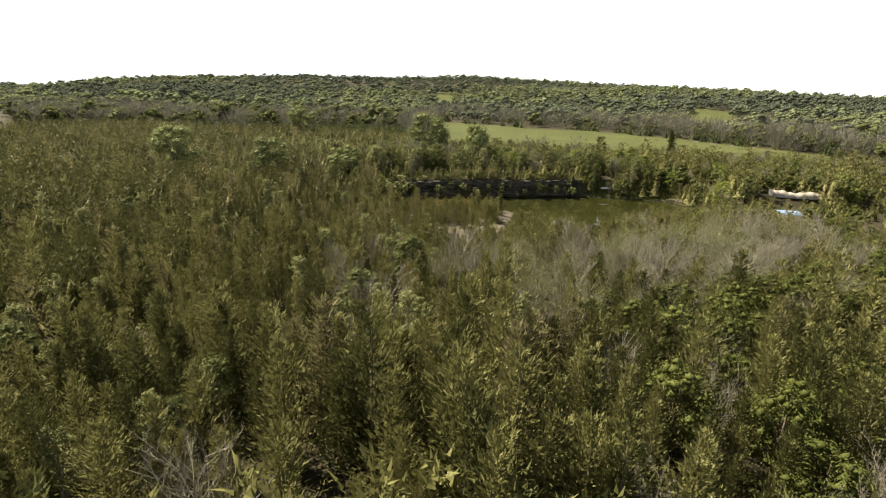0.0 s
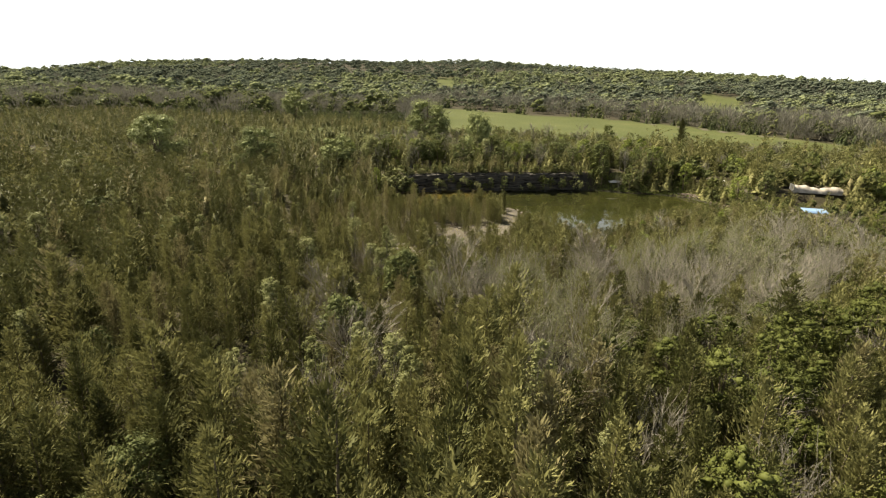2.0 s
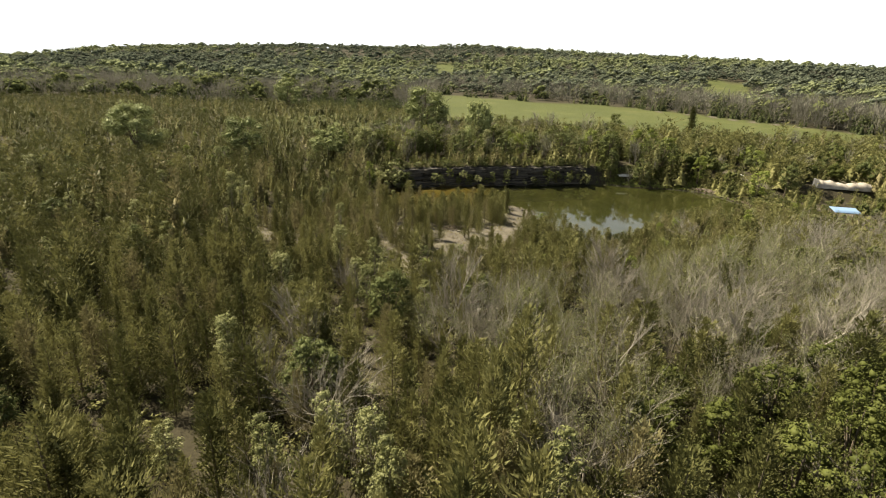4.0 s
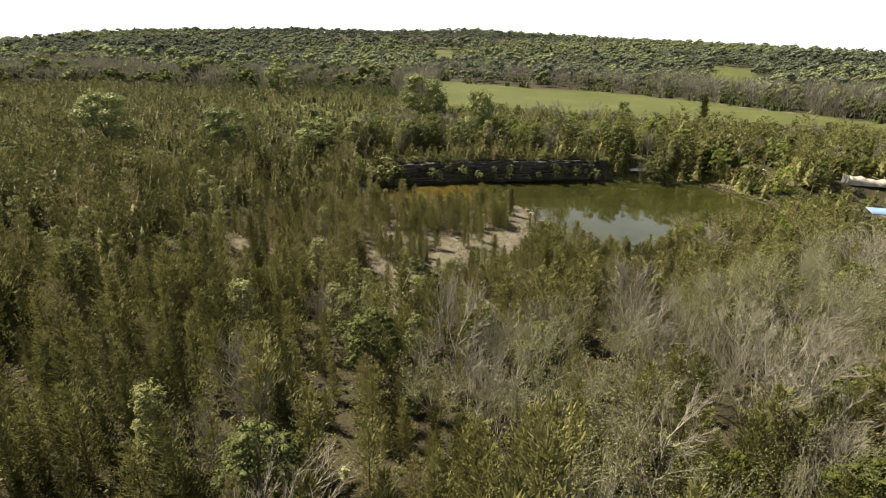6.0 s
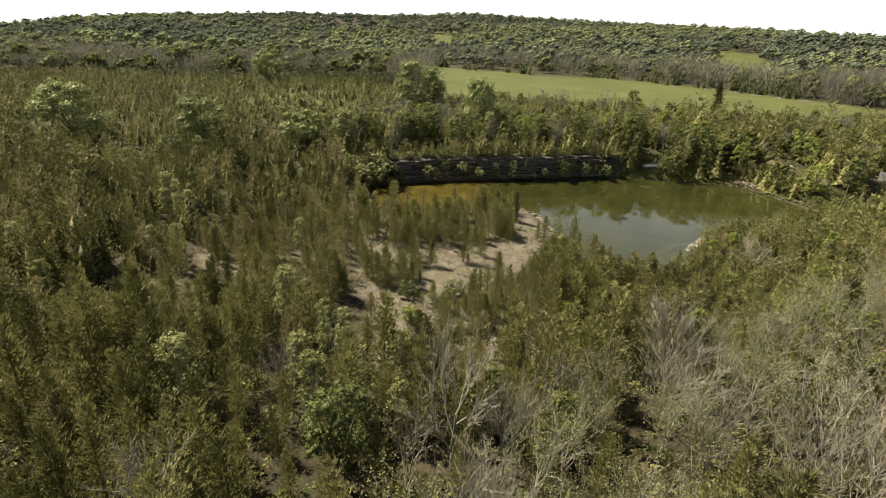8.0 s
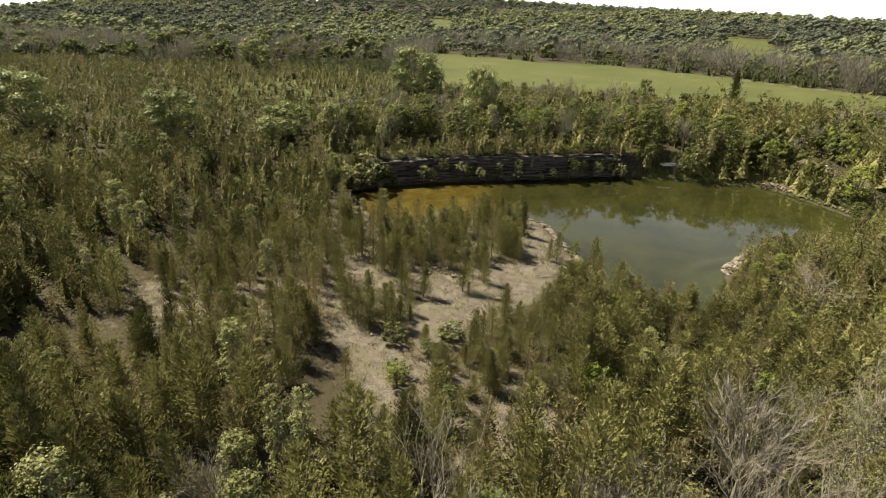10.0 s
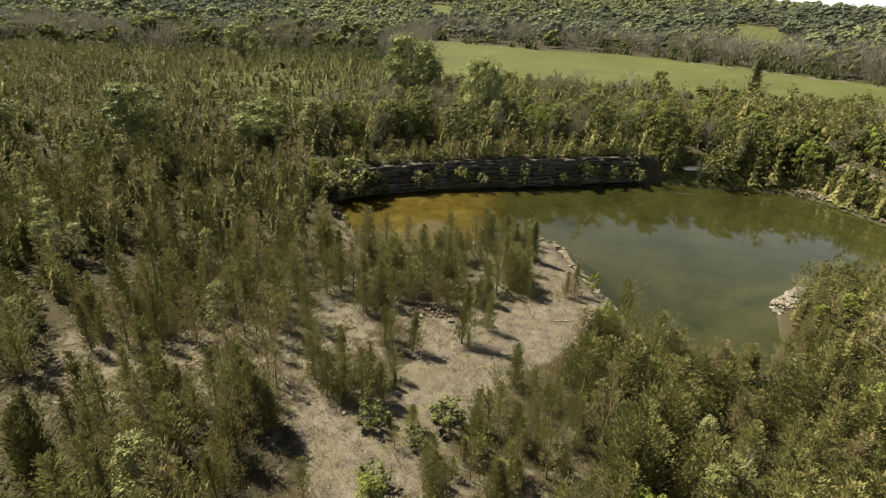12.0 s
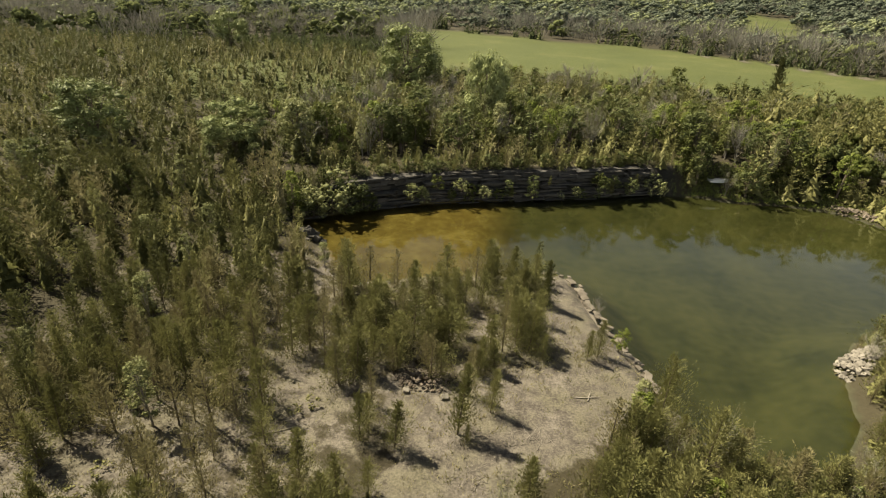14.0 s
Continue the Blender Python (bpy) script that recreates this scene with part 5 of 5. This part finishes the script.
def shelter(x, y, turn):
    """An open shed: a pitched sheet roof on posts."""
    root = new("open_shed")
    root.matrix_basis = pose(x, y, height(x, y), 0, 0, turn) @ Matrix.Diagonal((0.75, 0.8, 0.95, 1))
    n = 26
    xs = np.linspace(-3.2, 3.2, n)
    v, f = [], []
    for top in (0.03, -0.03):
        for i, px_ in enumerate(xs):
            for py_, pz_ in ((-1.7, 2.15), (1.7, 2.75)):
                v.append((px_, py_, pz_ + top + 0.02 * math.cos(i * math.pi)))
    for i in range(n - 1):
        a, b = 2 * i, 2 * i + 2
        f += [(a, b, b + 1, a + 1), (a + 2 * n, a + 1 + 2 * n, b + 1 + 2 * n, b + 2 * n), (a, a + 2 * n, b + 2 * n, b), (a + 1, b + 1, b + 1 + 2 * n, a + 1 + 2 * n)]
    f += [(0, 1, 1 + 2 * n, 2 * n), (2 * n - 2, 4 * n - 2, 4 * n - 1, 2 * n - 1)]
    part("roof", mesh_of("roof", v, f, [BLUE]), root, "pale blue ribbed sheet roof")
    for sx in (-3, 0, 3):
        for sy, hh in ((-1.55, 2.15), (1.55, 2.68)):
            boxy("post", (0.12, 0.12, hh), (sx, sy, hh / 2), TIMBER, root, 0.015)
    for sy, hh in ((-1.55, 2.08), (1.55, 2.62)):
        boxy("beam", (6.3, 0.1, 0.16), (0, sy, hh), TIMBER, root, 0.015)
    return tagged(root, "open timber shed with a pale blue sheet roof", "shed")


def covered_stack(x, y, turn, length=14.0):
    """A long stack under a slack, creased sheet."""
    root = new("covered_stack")
    root.matrix_basis = pose(x, y, height(x, y), 0, 0, turn)
    nx, ny = 44, 11
    v, f = [], []
    r = random.Random(5)
    for i in range(nx):
        u = i / (nx - 1)
        top = 1.5 + 0.25 * math.sin(u * 9) + 0.12 * math.sin(u * 31)
        for j in range(ny):
            a = math.pi * j / (ny - 1)
            v.append((length * (u - 0.5) + r.uniform(-0.05, 0.05), 1.35 * math.cos(a) * (1 + 0.06 * math.sin(u * 23)), max(0.0, top * math.sin(a) ** 0.6 + r.uniform(-0.07, 0.07))))
    for i in range(nx - 1):
        for j in range(ny - 1):
            a = i * ny + j
            f.append((a, a + ny, a + ny + 1, a + 1))
    part("cover", mesh_of("cover", v, f, [TARP], smooth_shade=True), root, "dirty white creased sheet")
    boxy("end_panel", (0.12, 2.7, 1.9), (-length / 2 - 0.08, 0, 0.95), METAL, root, 0.03, "grey metal end panel")
    for i in range(5):
        boxy("batten", (0.1, 2.8, 0.08), (length * (i / 4 - 0.5) * 0.85, 0, 1.72), TIMBER, root, 0.02, "timber batten")
    return tagged(root, "long stack under a dirty white sheet beside the woods", "stack")


def machine(x, y, turn):
    root = new("small_loader")
    root.matrix_basis = pose(x, y, height(x, y), 0, 0, turn)
    boxy("body", (1.6, 1.0, 0.8), (0, 0, 0.85), ORANGE, root, 0.1, "orange painted body")
    boxy("engine_cover", (0.8, 0.9, 0.5), (-0.5, 0, 1.4), ORANGE, root, 0.1, "orange engine cover", taper=0.85)
    boxy("boom", (2.6, 0.16, 0.16), (0.9, 0.3, 1.9), WHITE, root, 0.03, "white boom", tilt=0.12)
    boxy("boom", (2.2, 0.16, 0.16), (1.0, -0.5, 0.7), WHITE, root, 0.03, "white boom", tilt=0.25)
    for wx in (-0.5, 0.5):
        for wy in (-0.6, 0.6):
            wheel(root, wx, wy, 0.4, 0.28)
    return tagged(root, "small orange loader with a white boom among trees", "machine")


def boat(x, y, turn):
    """An upturned rowing boat."""
    root = new("rowing_boat")
    root.matrix_basis = pose(x, y, height(x, y) + 0.05, 0, 0, turn)
    v, f, nx, ny = [], [], 13, 9
    for i in range(nx):
        u = i / (nx - 1)
        w = 0.75 * math.sin(math.pi * min(1.0, 0.16 + 0.84 * u)) ** 0.55
        for j in range(ny):
            a = math.pi * j / (ny - 1)
            v.append((3.6 * (u - 0.5), w * math.cos(a), 0.55 * math.sin(a) ** 0.7 * (0.75 + 0.25 * math.sin(math.pi * u))))
    for i in range(nx - 1):
        for j in range(ny - 1):
            a = i * ny + j
            f.append((a, a + ny, a + ny + 1, a + 1))
    part("hull", mesh_of("hull", v, f, [WHITE], smooth_shade=True), root)
    boxy("keel", (3.3, 0.06, 0.1), (0.05, 0, 0.57), TIMBER, root, 0.015, "grey timber keel")
    boxy("transom", (0.05, 1.1, 0.45), (-1.8, 0, 0.24), WHITE, root, 0.02)
    return tagged(root, "white upturned rowing boat on the grassy bank", "boat")


pickup(75.5, 151.5, 160)
machine(72.5, 146.5, 20)
boat(44.6, 134.0, 8)
shelter(76.5, 95.5, -8)
covered_stack(90.0, 117.0, -10, 11.0)
for x, y in ((72.5, 130.5), (84.5, 140.0)):
    ob = new("scrap_sheet", mesh_of("scrap_sheet", *tube([(0, 0, 0), (0.8, 0.1, 0.14), (1.7, 0.0, 0.1)], [0.08, 0.26, 0.1], 6), [WHITE]))
    ob.matrix_basis = pose(x, y, height(x, y) + 0.1, 0, 0, -30)
    tagged(ob, "crumpled white scrap sheet beside the gravel track", "scrap")

# ---- ground cover ----
g = np.random.default_rng(21)


def tufts(count, area, test, blade, per, spread_r):
    x, y = g.uniform(area[0], area[1], count), g.uniform(area[2], area[3], count)
    ok = test(x, y)
    x, y = x[ok], y[ok]
    n = len(x)
    at = np.stack([x, y, terrain(x, y) - 0.02], -1)[:, None, :] + g.normal(0, spread_r, (n, per, 3)) * (1, 1, 0)
    at[..., 2] = terrain(at[..., 0], at[..., 1]) - 0.02
    k = n * per
    return blades(at.reshape(-1, 3), g.normal(0, 0.5, (k, 3)) + (0, 0, 0.8), g.normal(size=(k, 3)), blade * g.uniform(0.5, 1.5, k), blade * 0.16 * g.uniform(0.6, 1.4, k))


dry = tufts(7000, (-34, 18, 47, 101), lambda x, y: (signed(POND, x, y) > 0.5) & (wave(x, y, 2.7, 1.0) + g.normal(0, 0.4, x.shape) > 0.0), 0.3, 9, 0.16)
tagged(new("dry_grass", mesh_of("dry_grass", *dry, [DRYGRASS])), "thin dry grass tufts on the gravel clearing", "grass", kind="stuff")
low = tufts(6000, (-34, 20, 46, 100), lambda x, y: (signed(POND, x, y) > 0.6) & (wave(x, y, 3.4, 2.0) + g.normal(0, 0.35, x.shape) > 0.1), 0.24, 10, 0.2)
tagged(new("low_weeds", mesh_of("low_weeds", *low, [CEDAR])), "low olive weeds scattered over the gravel", "weeds", kind="stuff")
rim = tufts(2200, (-22, 40, 118, 142), lambda x, y: (signed(POND, x, y) > 1.8) & (signed(POND, x, y) < 7), 0.5, 9, 0.25)
tagged(new("rim_grass", mesh_of("rim_grass", *rim, [DRYGRASS])), "dry grass along the top of the quarry wall", "grass", kind="stuff")
green = tufts(9000, (36, 76, 96, 137), lambda x, y: (signed(POND, x, y) > 0.15) & (signed(POND, x, y) < 7), 0.5, 9, 0.25)
tagged(new("bank_grass", mesh_of("bank_grass", *green, [LEAF_BRIGHT])), "yellow-green grass on the bank of the pond", "grass", kind="stuff")
sx, sy = g.uniform(-14, 17, 1500), g.uniform(49, 99, 1500)
ok = (signed(OPEN, sx, sy) < 1.0) & (signed(POND, sx, sy) > 0.4)
pieces = []
for x, y, s in zip(sx[ok], sy[ok], g.uniform(0.03, 0.11, 1500)):
    v = np.array([(1, 0, 0), (-0.5, 0.8, 0), (-0.5, -0.8, 0), (0.1, 0.1, 0.6)]) * s * g.uniform(0.6, 1.3, (4, 3))
    pieces.append((v + (x, y, height(x, y) - 0.01), np.array([(0, 1, 3), (1, 2, 3), (2, 0, 3)])))
tagged(new("loose_stones", mesh_of("loose_stones", *join(pieces), [STONE])), "small loose stones strewn over the gravel", "stones", kind="stuff")
